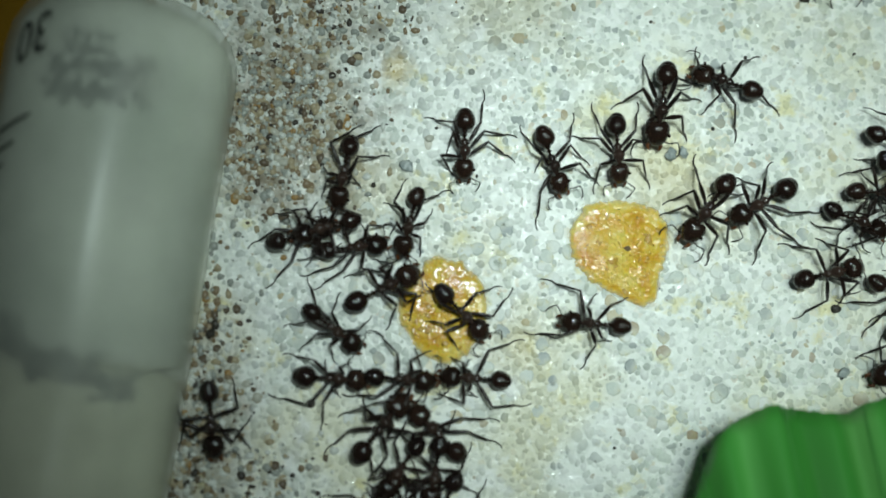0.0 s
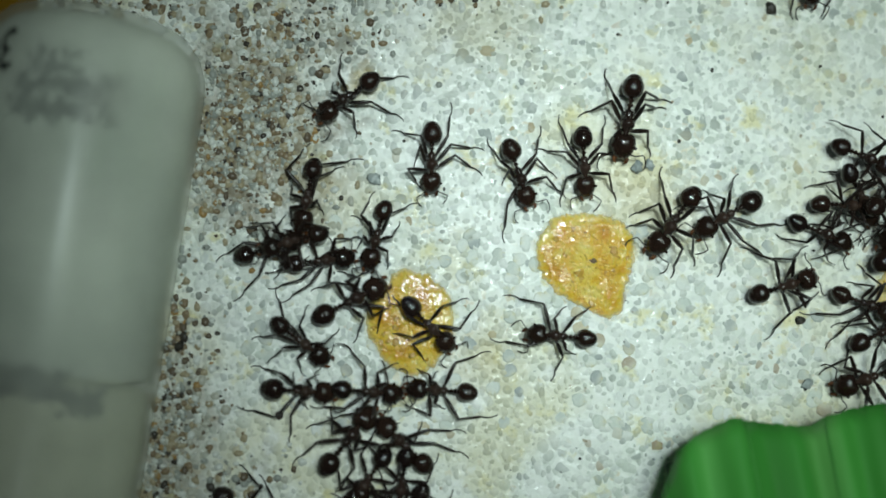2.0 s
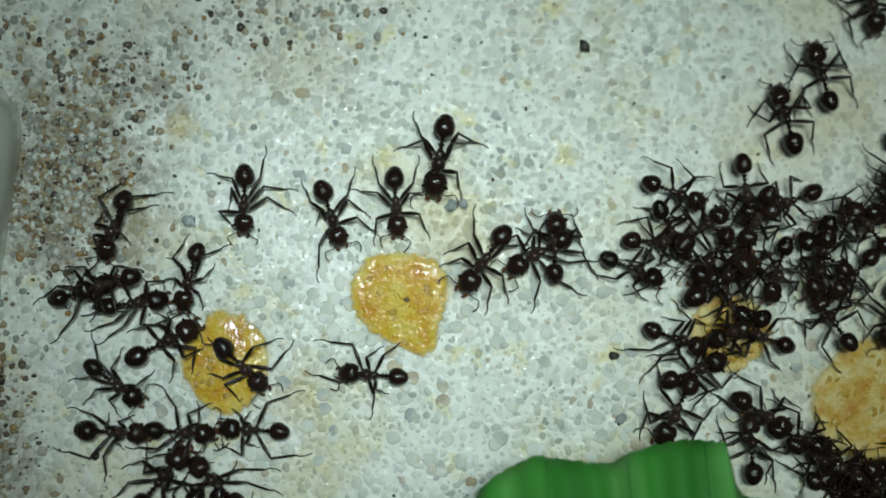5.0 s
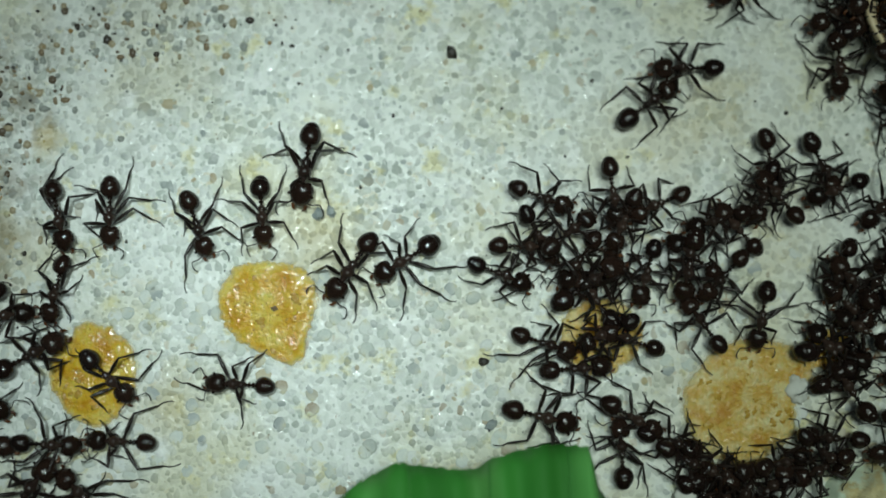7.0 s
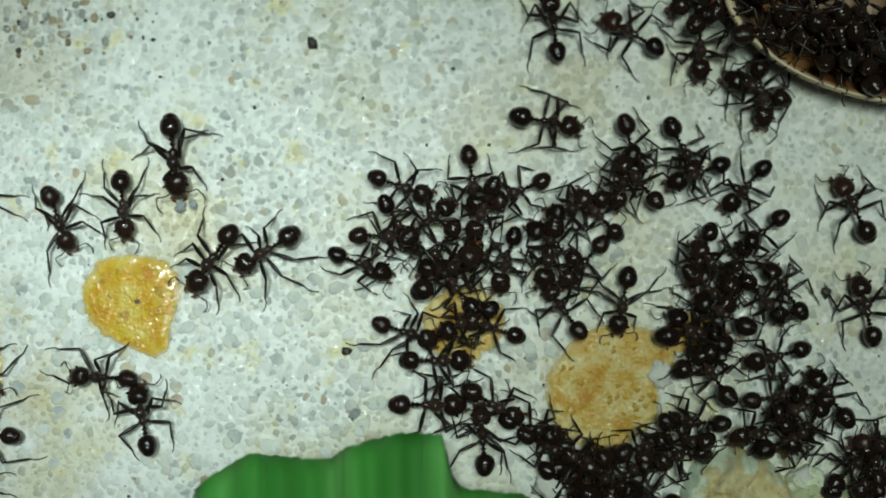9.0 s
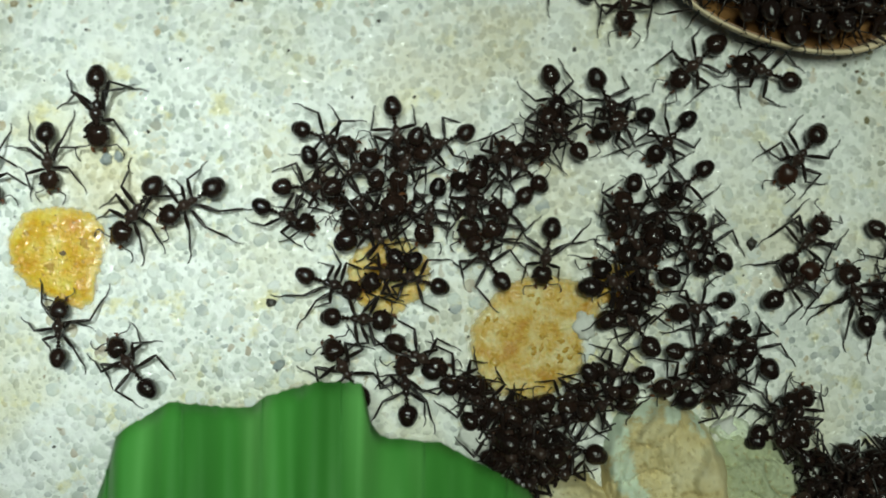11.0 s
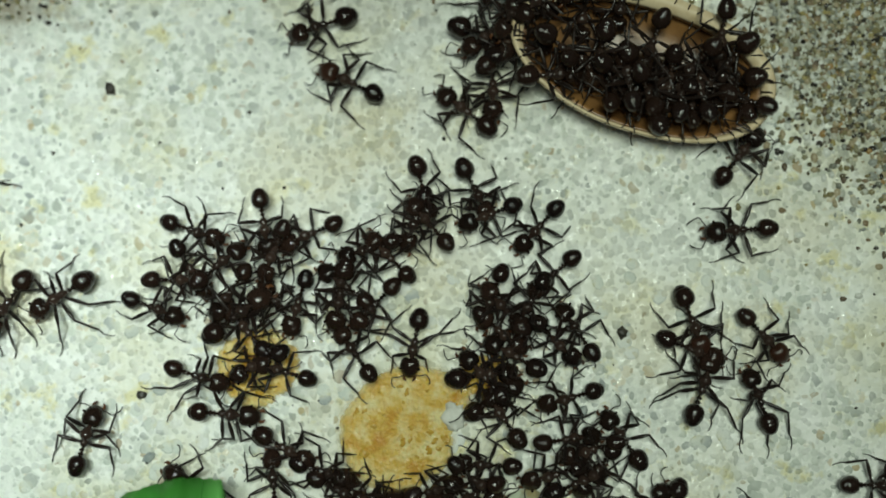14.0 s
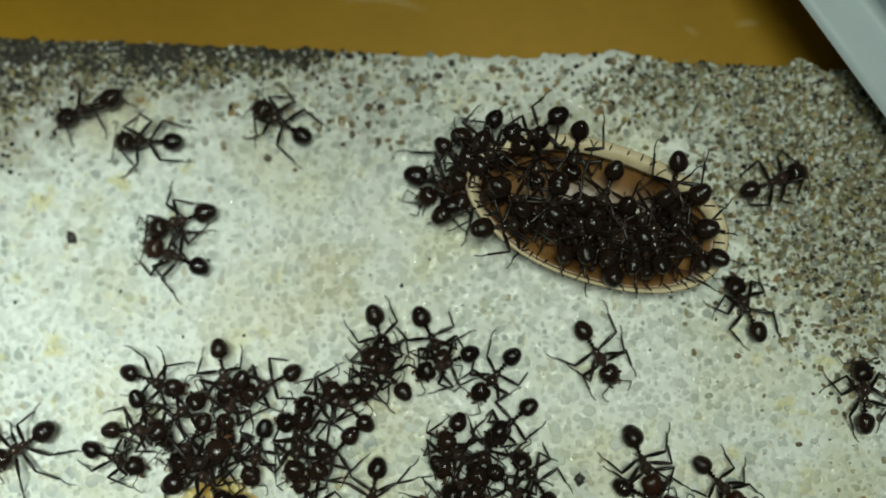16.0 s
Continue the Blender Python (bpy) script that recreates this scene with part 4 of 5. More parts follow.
def ant_meshes():
    g = {"head": mesh_of("head", head_bm(), CHITIN), "red_head": mesh_of("red_head", head_bm(), CHITIN_RED)}
    g["eye"] = mesh_of("eye", lathe([(-0.2, 0.05), (-0.14, 0.16), (0, 0.2), (0.14, 0.16), (0.2, 0.05)], 8), GASTER)
    g["mandible"] = mesh_of("mandible", limb([(0, 0, 0), (0.3, 0.26, -0.05), (0.66, 0.2, -0.1), (0.92, -0.12, -0.12)], [0.22, 0.27, 0.2, 0.05], 6), JAW)
    g["thorax"] = mesh_of("thorax", lathe([(1.80, 0.24, 0.0), (1.55, 0.36, 0.0), (1.35, 0.46, 0.05), (1.05, 0.78, 0.12), (0.65, 0.98, 0.2), (0.25, 0.98, 0.2), (-0.1, 0.78, 0.1), (-0.32, 0.60, 0.0), (-0.45, 0.56, -0.04), (-0.7, 0.64, 0.02),
                                           (-1.0, 0.60, 0.02), (-1.25, 0.44, -0.1), (-1.5, 0.2, -0.2)], 16, 0.92, 1.05), SADDLE)
    g["petiole"] = mesh_of("petiole", lathe([(0.6, 0.15, -0.1), (0.25, 0.18, -0.05), (0.1, 0.36, 0.12), (-0.05, 0.4, 0.15), (-0.2, 0.22, 0), (-0.32, 0.2, -0.04), (-0.45, 0.38, 0.06), (-0.62, 0.44, 0.08), (-0.8, 0.26, 0)], 10), CHITIN)
    gp = ((1.66, 0.2), (1.58, 0.58), (1.36, 0.98), (1.0, 1.26), (0.55, 1.40), (0.1, 1.42), (-0.12, 1.40), (-0.20, 1.34), (-0.27, 1.36), (-0.62, 1.26), (-0.98, 1.07), (-1.05, 1.00), (-1.12, 1.01), (-1.34, 0.86), (-1.40, 0.79), (-1.46, 0.77), (-1.62, 0.56), (-1.74, 0.30), (-1.78, 0.12))
    g["gaster"] = mesh_of("gaster", lathe([(0.88 * x, 0.94 * q) for x, q in gp], 22, 1.0, 0.92), GASTER)
    g["full_gaster"] = mesh_of("full_gaster", lathe([(0.97 * x, 1.06 * q) for x, q in gp], 22, 1.0, 0.95), GASTER)
    radii = [0.08, 0.09, 0.09, 0.08, 0.09, 0.10, 0.06]
    for n, s in (("feeler_left", 1), ("feeler_right", -1)):
        g[n] = mesh_of(n, limb([(0, 0, 0), (0.5, 0.9 * s, 0.35), (0.85, 1.65 * s, 0.3), (1.0, 1.82 * s, 0.2), (1.7, 1.75 * s, -0.35), (2.4, 1.45 * s, -0.75), (2.8, 1.15 * s, -0.95)], radii, 5), LIMB)
        g[n + "_back"] = mesh_of(n, limb([(0, 0, 0), (0.15, 1.1 * s, 0.3), (0.0, 1.95 * s, 0.25), (0.12, 2.15 * s, 0.15), (0.95, 2.5 * s, -0.35), (1.6, 2.55 * s, -0.7), (2.1, 2.3 * s, -0.95)], radii, 5), LIMB)
    return g


ANT = ant_meshes()
LEGS = {}


def leg_mesh(reach, bow):
    """A leg whose foot stands reach millimetres out; bow: how far its knee stands to the left of that line."""
    key = (round(min(max(reach, 2.2), 9.8) * 2) / 2, round(min(max(bow, -2.7), 2.7) / 0.3) * 0.3)
    if key not in LEGS:
        r, off = key
        kz = min(1.7, math.sqrt(max(0.2, 3.4 ** 2 - (0.42 * r) ** 2 - off ** 2)))
        knee, ankle = Vector((0.40 * r, off, kz)), Vector((0.76 * r, off * 0.36, -1.2))
        hip = Vector((0.34, 0.08 * off, -0.05))
        foot = Vector((r, -0.06 * off, -1.66))
        lift = Vector((0, 0, 0.12))
        curl = Vector((0, 0.10 * r * (1 if off > 0 else -1), 0))
        steps = [(Vector((0, 0, -0.25)), 0.24), (hip * 0.7, 0.24), (hip, 0.17), (hip.lerp(knee, 0.2) + lift, 0.27), (hip.lerp(knee, 0.55) + lift, 0.30), (hip.lerp(knee, 0.88), 0.22), (hip.lerp(knee, 0.97), 0.17),
                 (knee, 0.185), (knee.lerp(ankle, 0.05), 0.15), (knee.lerp(ankle, 0.2), 0.15), (knee.lerp(ankle, 0.7) + 0.6 * lift, 0.18), (knee.lerp(ankle, 0.95), 0.165), (ankle, 0.10),
                 (ankle.lerp(foot, 0.35) + 0.3 * curl, 0.095), (ankle.lerp(foot, 0.7) + 0.25 * curl, 0.085), (foot, 0.085), (foot + Vector((0.1, -0.22 if off > 0 else 0.22, 0.02)), 0.05)]
        LEGS[key] = mesh_of("leg", limb([tuple(p) for p, _ in steps], [q for _, q in steps], 7), LIMB)
    return LEGS[key]


COXA = ((1.0, 0.5), (0.15, 0.55), (-0.75, 0.5))
STANCE = ((48, 4.9), (98, 4.6), (146, 6.3))
RNG = random.Random(11)
WALKERS, HEADS = [], []


def ant(x, y, heading, size=1.0, legs=(), z=0.0, pitch=0.0, roll=0.0, label="", look_="head", spread=1.0):
    """An ant with its base at x, y (millimetres). legs: (angle, reach) of the six feet, left then right, front to back."""
    ob = new("ant")
    tagged(ob, label or "glossy black ant crowding round the orange paste", "ant", "ants")
    ob.rotation_mode = "QUATERNION"
    ob.matrix_world = pose(x * MM, y * MM, z * MM, roll, pitch, heading) @ Matrix.Scale(size, 4)
    hx = RNG.uniform(-9, 9)
    head = piece("head", ANT[look_], ob, pose(3.05 * MM, 0, 1.95 * MM, 0, 18, hx))
    HEADS.append((ob, head, hx))
    back = "_back" if RNG.random() < 0.5 else ""
    for s, n in ((1, "feeler_left"), (-1, "feeler_right")):
        piece("antenna", ANT[n + back], head, pose(0.95 * MM, 0.45 * s * MM, 0.45 * MM, 0, RNG.uniform(-6, 10), RNG.uniform(-18, 18)))
        m = pose(1.3 * MM, 0.52 * s * MM, -0.25 * MM)
        piece("mandible", ANT["mandible"], head, m if s > 0 else m @ Matrix.Diagonal((1, -1, 1, 1)))
        piece("eye", ANT["eye"], head, pose(0.15 * MM, 1.42 * s * MM, 0.52 * MM))
    piece("thorax", ANT["thorax"], ob, pose(0, 0, 2.15 * MM))
    piece("petiole", ANT["petiole"], ob, pose(-1.85 * MM, 0, 2.0 * MM))
    piece("gaster", ANT["full_gaster" if RNG.random() < 0.3 else "gaster"], ob, pose(-4.15 * MM, 0, 2.05 * MM, 0, RNG.uniform(-14, 16), RNG.uniform(-11, 11)))
    made = []
    for k in range(6):
        s = 1 if k < 3 else -1
        cx, cy = COXA[k % 3]
        if k < len(legs) and legs[k]:
            a, r, *bow = legs[k]
            usual = s * (1 if k % 3 == 0 else -1)
            bow = bow[0] if bow else usual * max(1.0, 2.3 - 0.16 * r)
            if abs(bow) < 0.9:
                bow = math.copysign(0.9, bow if abs(bow) > 0.3 else usual)
        else:
            a, r = STANCE[k % 3]
            a, r = s * (a + RNG.uniform(-16, 16)), r * spread * RNG.uniform(0.82, 1.15)
            bow = s * (1 if k % 3 == 0 else -1) * RNG.uniform(0.9, 1.5) * max(1.1, 2.7 - 0.18 * r)
        leg = piece("leg", leg_mesh(r, bow), ob, pose(cx * MM, s * cy * MM, 1.7 * MM, 0, 0, a))
        made.append((leg, cx, s * cy, a))
    return ob, made


def walker(rows, size=1.0, label="", look_="head", legs=()):
    """An ant that walks. rows: seconds, x, y (millimetres), heading."""
    ob, made = ant(rows[0][1], rows[0][2], rows[0][3], size, legs, label=label or "black ant walking over the pale sand", look_=look_)
    WALKERS.append((ob, made, rows))


# ants at the amber and orange paste
ant(17.61, 25.69, -92, 0.80, legs=((87, 6.8, 2.1), (109, 7.7, 1.8), (164, 8.6, -0.3), (-17, 3.0, -2.6), (-81, 1.4, -2.5), (-128, 6.6, -1.5)), label="glossy black ant feeding beside the amber paste")
ant(27.85, 23.79, -73, 0.80, legs=((55, 6.5, 1.4), (76, 5.0, 2.3), (137, 7.7, 0.2), (-32, 8.3, -0.9), (-94, 2.1, -1.5), (-161, 6.7, 0.2)), label="glossy black ant feeding beside the amber paste")
ant(35.45, 25.03, -88, 0.80, legs=((46, 5.9, 1.6), (115, 5.2, 0.9), (153, 7.7, 0.3), (-35, 5.4, -1.6), (-117, 7.2, -1.0), (-160, 7.6, 0.8)), label="glossy black ant feeding beside the amber paste")
ant(45.53, 18.03, -127, 0.93, legs=((42, 5.4, 0.6), (69, 5.7, 0.4), (148, 5.3, 0.7), (-56, 4.3, -0.5), (-67, 4.7, -1.8), (-136, 6.7, -0.3)), label="glossy black ant feeding beside the amber paste")
ant(51.89, 18.82, -151, 0.87, legs=((61, 7.0, 0.6), (113, 8.6, 0.1), (146, 8.6, 0.1), None, (-89, 4.0, -0.7), (-140, 5.6, -0.3)), label="glossy black ant feeding beside the amber paste")
ant(11.08, 16.84, -106, 0.80, legs=((40, 3.7, 0.4), (147, 4.2, -0.6), (148, 7.1, 1.3), (-64, 2.0, -1.1), (-125, 4.7, -1.3), (-163, 6.0, 1.9)), label="glossy black ant feeding beside the amber paste")
ant(-0.81, 15.98, 16, 0.81, legs=((112, 2.7), (138, 5.4), (179, 7.5), None, (-108, 3.9), (-142, 8.6)))
ant(1.29, 16.49, -165, 0.80, legs=(None, None, None, (-45, 5.5), (-93, 3.5), (-178, 5.1)), z=0.6)
ant(4.96, 14.36, 6, 0.80, legs=((27, 4.8), (70, 3.2), None, None, (-146, 8.6), (-161, 8.2)))
ant(8.40, 9.78, 26, 0.92, legs=((53, 2.6), (91, 3.3), (137, 4.3), (-36, 3.8), None, (-109, 4.4)), label="black ant reaching its head into the orange paste")
ant(17.23, 6.48, -46, 0.80, legs=((-32, 3.3, 1.1), (72, 7.6, -2.0), (76, 6.7, 0.5), None, (-134, 5.8, -0.1), (179, 6.9, 0.2)), label="black ant standing in the orange paste")
ant(2.58, 4.95, -38, 0.80, legs=((65, 4.3, -0.4), (127, 4.9, 0.5), (156, 7.8, 0.4), (-66, 3.5, -0.8), (-118, 5.4, -0.8), (-148, 6.7, -0.4)))
ant(2.51, -0.52, -5, 0.83, legs=((66, 2.1, 0.2), (137, 2.4, 0.4), (160, 7.2, 0.0), (-99, 2.2, -0.0), (-101, 7.3, -0.5), (-163, 8.3, 2.3)))
ant(17.96, -0.73, 175, 0.80, legs=(None, (120, 2.6, -0.0), (161, 8.6, -2.4), (-42, 3.6, -0.1), (-82, 1.8, -0.1), (-139, 8.5, 1.9)))
ant(10.26, -0.74, -6, 0.80, legs=((59, 4.6), (72, 3.9), (122, 7.2), None, (-147, 6.9), (-162, 7.8)), z=0.4)
walker([(0, 31.88, 5.23, 174), (9.7, 31.88, 5.23, 174), (10.6, 34, 4.6, 120), (11.6, 38.4, 5.2, 30), (12, 38.9, 4.9, -20), (12.5, 38.3, 4.0, -60), (13, 37.6, 3.0, -80), (13.4, 37.4, -1.0, -88), (14.2, 36, -6, -100), (16, 34, -10, -110)], 0.80, legs=((11, 8.6, 0.2), (85, 6.1, 0.4), (145, 3.1, -0.4), (-40, 8.6, -2.5), (-101, 4.0, 1.3), (-142, 6.5, 0.7)), label="black ant crouching under the amber paste's edge")
ant(7.82, -5.82, 51, 0.94, legs=((88, 3.7), (121, 5.0), (155, 6.8), (-94, 2.6), None, (-155, 6.1)))
ant(13.71, -6.54, 135, 0.84, legs=(None, (84, 4.2), (146, 6.8), (-113, 3.4), (-131, 8.6), (-150, 8.6)))
ant(9.59, -10.92, -126, 0.80, legs=(None, (110, 4.1), None, (-40, 3.6), None, None), z=0.3)
ant(13.57, -11.52, -100, 0.80, legs=((80, 6.6), (82, 2.1), None, None, None, None))
ant(10.22, -15.09, -67, 0.80)
ant(14.37, -15.27, -116, 0.80)
ant(6.62, -15.80, 14, 0.80)
# ant that shifts at the gathering
walker([(0, 3.64, 22.61, -103), (1.5, 3.35, 21.95, -104), (2.5, 2.87, 21.26, -100), (3.5, 1.03, 21.36, -124), (4, -0.1, 21.33, -132), (6.3, 8.88, 25.57, -78), (8.5, 14.28, 25.24, -83), (16, 14.28, 25.24, -83)], 0.85, legs=((99, 2.2, 0.4), (133, 6.5, 1.4), (156, 8.6, 2.4), (-39, 3.1, -0.5), (-116, 3.1, 0.4), (170, 7.2, 2.6)), label="black ant sidling up to the feeding row")
walker([(0, 40.61, 30.2, -101), (7, 40.77, 30.26, -101), (7.6, 41.39, 30.59, -96), (8, 41.32, 31.3, -88), (9, 41.81, 30.51, -87), (12.5, 41.57, 30.58, -95), (16, 41.57, 30.58, -95)], 0.98, legs=((63, 4.2, 0.8), (119, 5.1, 1.3), (129, 5.3, 1.8), (-7, 3.3, -1.0), (-85, 4.8, -1.9), (-158, 5.9, 0.6)), label="glossy black ant feeding beside the amber paste")
# the crowd round the far paste
ant(69.02, 25.89, -23, 0.80, z=0.6, roll=13)
ant(68.13, 20.98, -61, 0.80, z=0.3, pitch=8, spread=0.75)
ant(66.61, 20.12, -4, 0.80, z=0.5, pitch=-3, roll=7)
ant(63.51, 16.32, -24, 0.80, pitch=-3, roll=-12, spread=0.75)
ant(77.12, 25.64, -85, 0.83, z=0.4, pitch=4, spread=0.75)
ant(78.30, 22.22, -116, 0.80, z=0.9, pitch=8, roll=7, spread=0.75)
ant(82.32, 23.85, -159, 0.80, z=0.2, pitch=-3, roll=13, spread=0.75)
ant(89.13, 22.17, -166, 0.80, z=0.8, pitch=4, roll=-6, spread=0.9)
ant(85.40, 16.50, -104, 0.88, z=0.2, pitch=4, roll=-6, spread=0.75)
ant(80.17, 15.93, -110, 0.80, z=0.3, pitch=-3, roll=-12)
ant(77.83, 16.00, 122, 0.80, pitch=4, roll=13, spread=0.75)
ant(74.13, 15.38, 32, 0.98, z=0.9, pitch=-8, roll=-6, spread=0.75)
ant(74.24, 13.82, 126, 0.80, z=0.2, pitch=-3, roll=-6, spread=0.75)
ant(89.35, 15.30, -137, 0.80, z=0.2, roll=-6, spread=0.9)
ant(87.06, 10.08, 122, 0.80, z=0.1, pitch=8, roll=-6)
ant(78.07, 8.60, 159, 0.80, z=0.1, pitch=-3, roll=-6)
ant(96.16, 28.39, -80, 0.80, z=0.3, pitch=4, roll=-6, spread=0.9)
ant(102.32, 27.79, -67, 0.80, z=0.2, roll=-12, spread=0.9)
ant(103.57, 25.23, -162, 0.80, z=0.5, pitch=-3, roll=-6, spread=0.9)
ant(109.25, 23.35, -136, 0.80, z=0.1, roll=-12, spread=0.9)
ant(111.13, 17.21, -143, 0.80, z=0.1, pitch=8, roll=13, spread=0.75)
ant(103.82, 14.93, -114, 0.81, z=0.5, roll=13, spread=0.75)
ant(96.57, 24.83, 128, 0.80, z=0.9, spread=0.9)
ant(105.32, 8.36, 147, 0.80, z=0.9, roll=7, spread=0.75)
ant(113.10, 10.81, 120, 0.80, z=0.2, pitch=4, roll=7)
ant(103.65, 3.59, 29, 0.80, z=0.3, pitch=-8, roll=-6, spread=0.9)
ant(111.51, 3.29, -168, 0.80, z=0.1, roll=-12, spread=0.9)
ant(104.19, 1.53, 120, 0.80, z=0.5, pitch=8, roll=-12, spread=0.9)
ant(101.43, -4.16, 174, 0.80, pitch=4)
ant(111.60, -2.10, 4, 0.80, z=0.2, pitch=4, roll=-12, spread=0.75)
ant(113.78, -3.03, -166, 0.80, z=0.5, pitch=8, roll=-6, spread=0.75)
ant(108.90, -5.50, -169, 0.80, z=0.3, pitch=-3, roll=-12, spread=0.9)
ant(112.13, -6.80, 18, 0.80, z=0.6, pitch=8, spread=0.9)
ant(72.73, 17.44, -127, 0.80, z=0.6, roll=13, spread=0.9)
ant(102.04, 5.93, 3, 0.85, z=0.1, pitch=8, roll=-12)
ant(101.86, 6.36, 129, 0.80, z=0.3, spread=0.75)
ant(86.05, 18.10, 140, 0.80, z=0.3, pitch=-3, spread=0.9)
ant(91.58, 21.48, 131, 0.80, z=0.4, pitch=-8, roll=-6, spread=0.75)
ant(111.09, 9.90, -49, 0.80, z=0.4, pitch=8, roll=13, spread=0.9)
ant(105.01, 14.43, 128, 0.80, z=1.0, pitch=-3, roll=-12)
ant(108.16, 13.93, -124, 0.80, z=0.8, roll=13, spread=0.9)
ant(84.46, -5.93, -30, 0.80, z=0.2, pitch=4, roll=7, spread=0.75)
ant(88.51, -8.21, 11, 0.80, z=0.3, pitch=-8, roll=-12, spread=0.9)
ant(95.31, -6.66, 12, 0.80, z=0.3, pitch=-3, spread=0.75)
ant(92.78, -11.04, -144, 0.80, z=0.7, pitch=-3, roll=13)
ant(89.22, -14.28, -22, 0.80, z=0.5, pitch=-8, roll=7, spread=0.75)
ant(91.19, -15.68, -165, 0.80, z=0.6, roll=7, spread=0.75)
ant(100.20, -6.28, -43, 0.80, z=0.5, pitch=4, roll=-12, spread=0.9)
ant(99.55, -7.45, -157, 0.80, z=0.7, pitch=4, roll=-6)
ant(71.76, 21.25, 36, 0.80, z=1.1, pitch=8, roll=-6, spread=0.9)
ant(104.65, 11.22, -44, 0.80, z=0.6, roll=7, spread=0.9)
ant(114.19, -5.80, -133, 0.80, z=0.5, spread=0.9)
ant(95.20, 24.65, -113, 0.80, z=0.5, pitch=-3, roll=7, spread=0.75)
ant(75.49, 9.12, -157, 0.80, z=0.3, pitch=8, roll=7, spread=0.75)
# ants at the rim of the crowd
ant(93.99, 10.17, -105, 0.80, legs=((42, 3.5, 0.9), (122, 7.9, 0.8), (139, 7.9, 0.2), (-28, 4.4, -1.5), (-96, 8.5, -0.9), (-130, 7.9, 0.1)), label="glossy black ant leaning into the orange paste")
ant(68.43, 8.29, -21, 0.80, legs=(None, (116, 5.3), (137, 2.9), (-119, 8.6), (-117, 4.2), (-153, 8.6)), label="glossy black ant leaning into the orange paste")
walker([(0, 60.13, 10.7, 12), (1.5, 59.57, 10.69, 16), (2.5, 58.51, 10.55, 16), (3, 58.18, 10.11, 18), (3.5, 56.19, 9.92, 18), (4, 54.87, 9.29, -11), (4.3, 53.4, 9.9, 20), (4.7, 53.5, 14, 80), (5.2, 54.5, 25, 88), (5.7, 52, 40, 110), (6.2, 46, 54, 125), (7, 40, 59, 140), (16, 38, 60, 150)], 0.85, label="black ant backing away from the crowd over white sand")
walker([(0, 70.7, 5.2, 22), (4.2, 70.4, 5.2, 24), (6.3, 70.75, 3.62, 5), (7, 72.07, 5.32, 2), (12.5, 71.52, 3.68, -8), (16, 71.52, 3.68, -8)], 0.85, label="black ant turning to the orange paste")
ant(78.32, -0.90, -33, 0.80, legs=(None, (99, 3.7), None, (-113, 6.0), (-131, 6.9), (-178, 8.4)), label="glossy black ant leaning into the orange paste")
ant(82.73, -3.82, -20, 0.80, label="glossy black ant leaning into the orange paste")
ant(86.65, -7.03, -46, 0.80)
ant(76.48, -4.34, 91, 0.80, legs=(None, (89, 4.0), (132, 7.7), (-105, 6.0), (-156, 7.8), (-160, 5.7)), label="round-bellied black ant seen from above")
walker([(0, 68.05, -0.3, 200), (4.3, 68.05, -0.3, 196), (5.2, 67.4, -0.3, 260), (6.5, 67.05, -0.09, 345), (7.5, 68.61, -0.3, 343), (8.5, 69.97, -0.24, 354), (9.5, 71.4, -0.33, 365), (10.4, 72, 1, 430), (11.6, 66.83, -4.73, 500), (16, 66.83, -4.73, 500)], 0.9, label="glossy black ant wandering beside the orange paste")
# ants on the open sand by the crowd
ant(135.32, 8.48, -52, 0.80, legs=((32, 5.8), (92, 5.1), (131, 5.0), None, None, (-122, 4.2)), label="reddish-black ant facing another on the sand", look_="red_head")
ant(133.90, 1.65, 107, 0.78, legs=((89, 2.9, 0.3), (147, 8.6, -1.3), (172, 8.6, 1.0), (-76, 6.7, -0.7), None, (-168, 8.6, 2.0)), label="dark brown ant standing on the pale sand")
walker([(0, 139, -6, 100), (9.7, 139, -6, 110), (10.4, 136, 0, 140), (11.5, 127.6, 3.6, 75), (16, 127.57, 3.5, 67)], 0.90, legs=((90, 5.5, 0.6), (115, 6.7, -0.4), (148, 6.5, -0.3), None, (-139, 6.0, 0.0), (-141, 8.6, 0.8)), label="dark brown ant standing on the pale sand")
ant(117.61, -1.90, 122, 0.80)
ant(119.96, -10.22, 40, 0.80, legs=((66, 4.0), (98, 8.3), None, None, None, None))
walker([(0, 124.2, -8.4, 170), (9.7, 123.5, -8.2, 170), (10.3, 124.4, -2.5, 90), (10.9, 123.6, 4.5, 45), (11.4, 121.4, 6.4, -20), (12, 121.0, 3.2, -78), (12.3, 122.0, -0.4, -82), (12.6, 121.8, -2.2, -86), (13, 122.1, -4.0, -84), (13.2, 122.0, -5.5, -95), (13.5, 122.6, -7.7, -138), (13.8, 122.8, -10.0, -120), (14.4, 122.4, -13.0, -100), (16, 122.4, -13.0, -100)], 0.80, label="black ant with a ruddy head walking towards the stone", look_="red_head")
walker([(0, 122.1, -10.4, 60), (12.3, 122.1, -10.2, 58), (12.6, 123.1, -8.9, 40), (13, 128.7, -8.0, 32), (13.2, 133.8, -6.9, 14), (13.5, 140.7, -8.4, 4), (13.8, 144.8, -9.4, -10), (14, 146.8, -9.3, -4), (14.6, 153, -10, -4), (16, 158, -11, -10)], 0.80, label="black ant hurrying away from the dark heap")
walker([(0, 120.4, -12.6, 10), (13, 120.4, -12.4, 10), (13.2, 123.7, -12.2, 4), (13.5, 128.8, -12.7, -6), (14.2, 134, -14.5, -20), (16, 136, -16, -30)], 0.82, label="dark ant crossing the heap beside the stone")
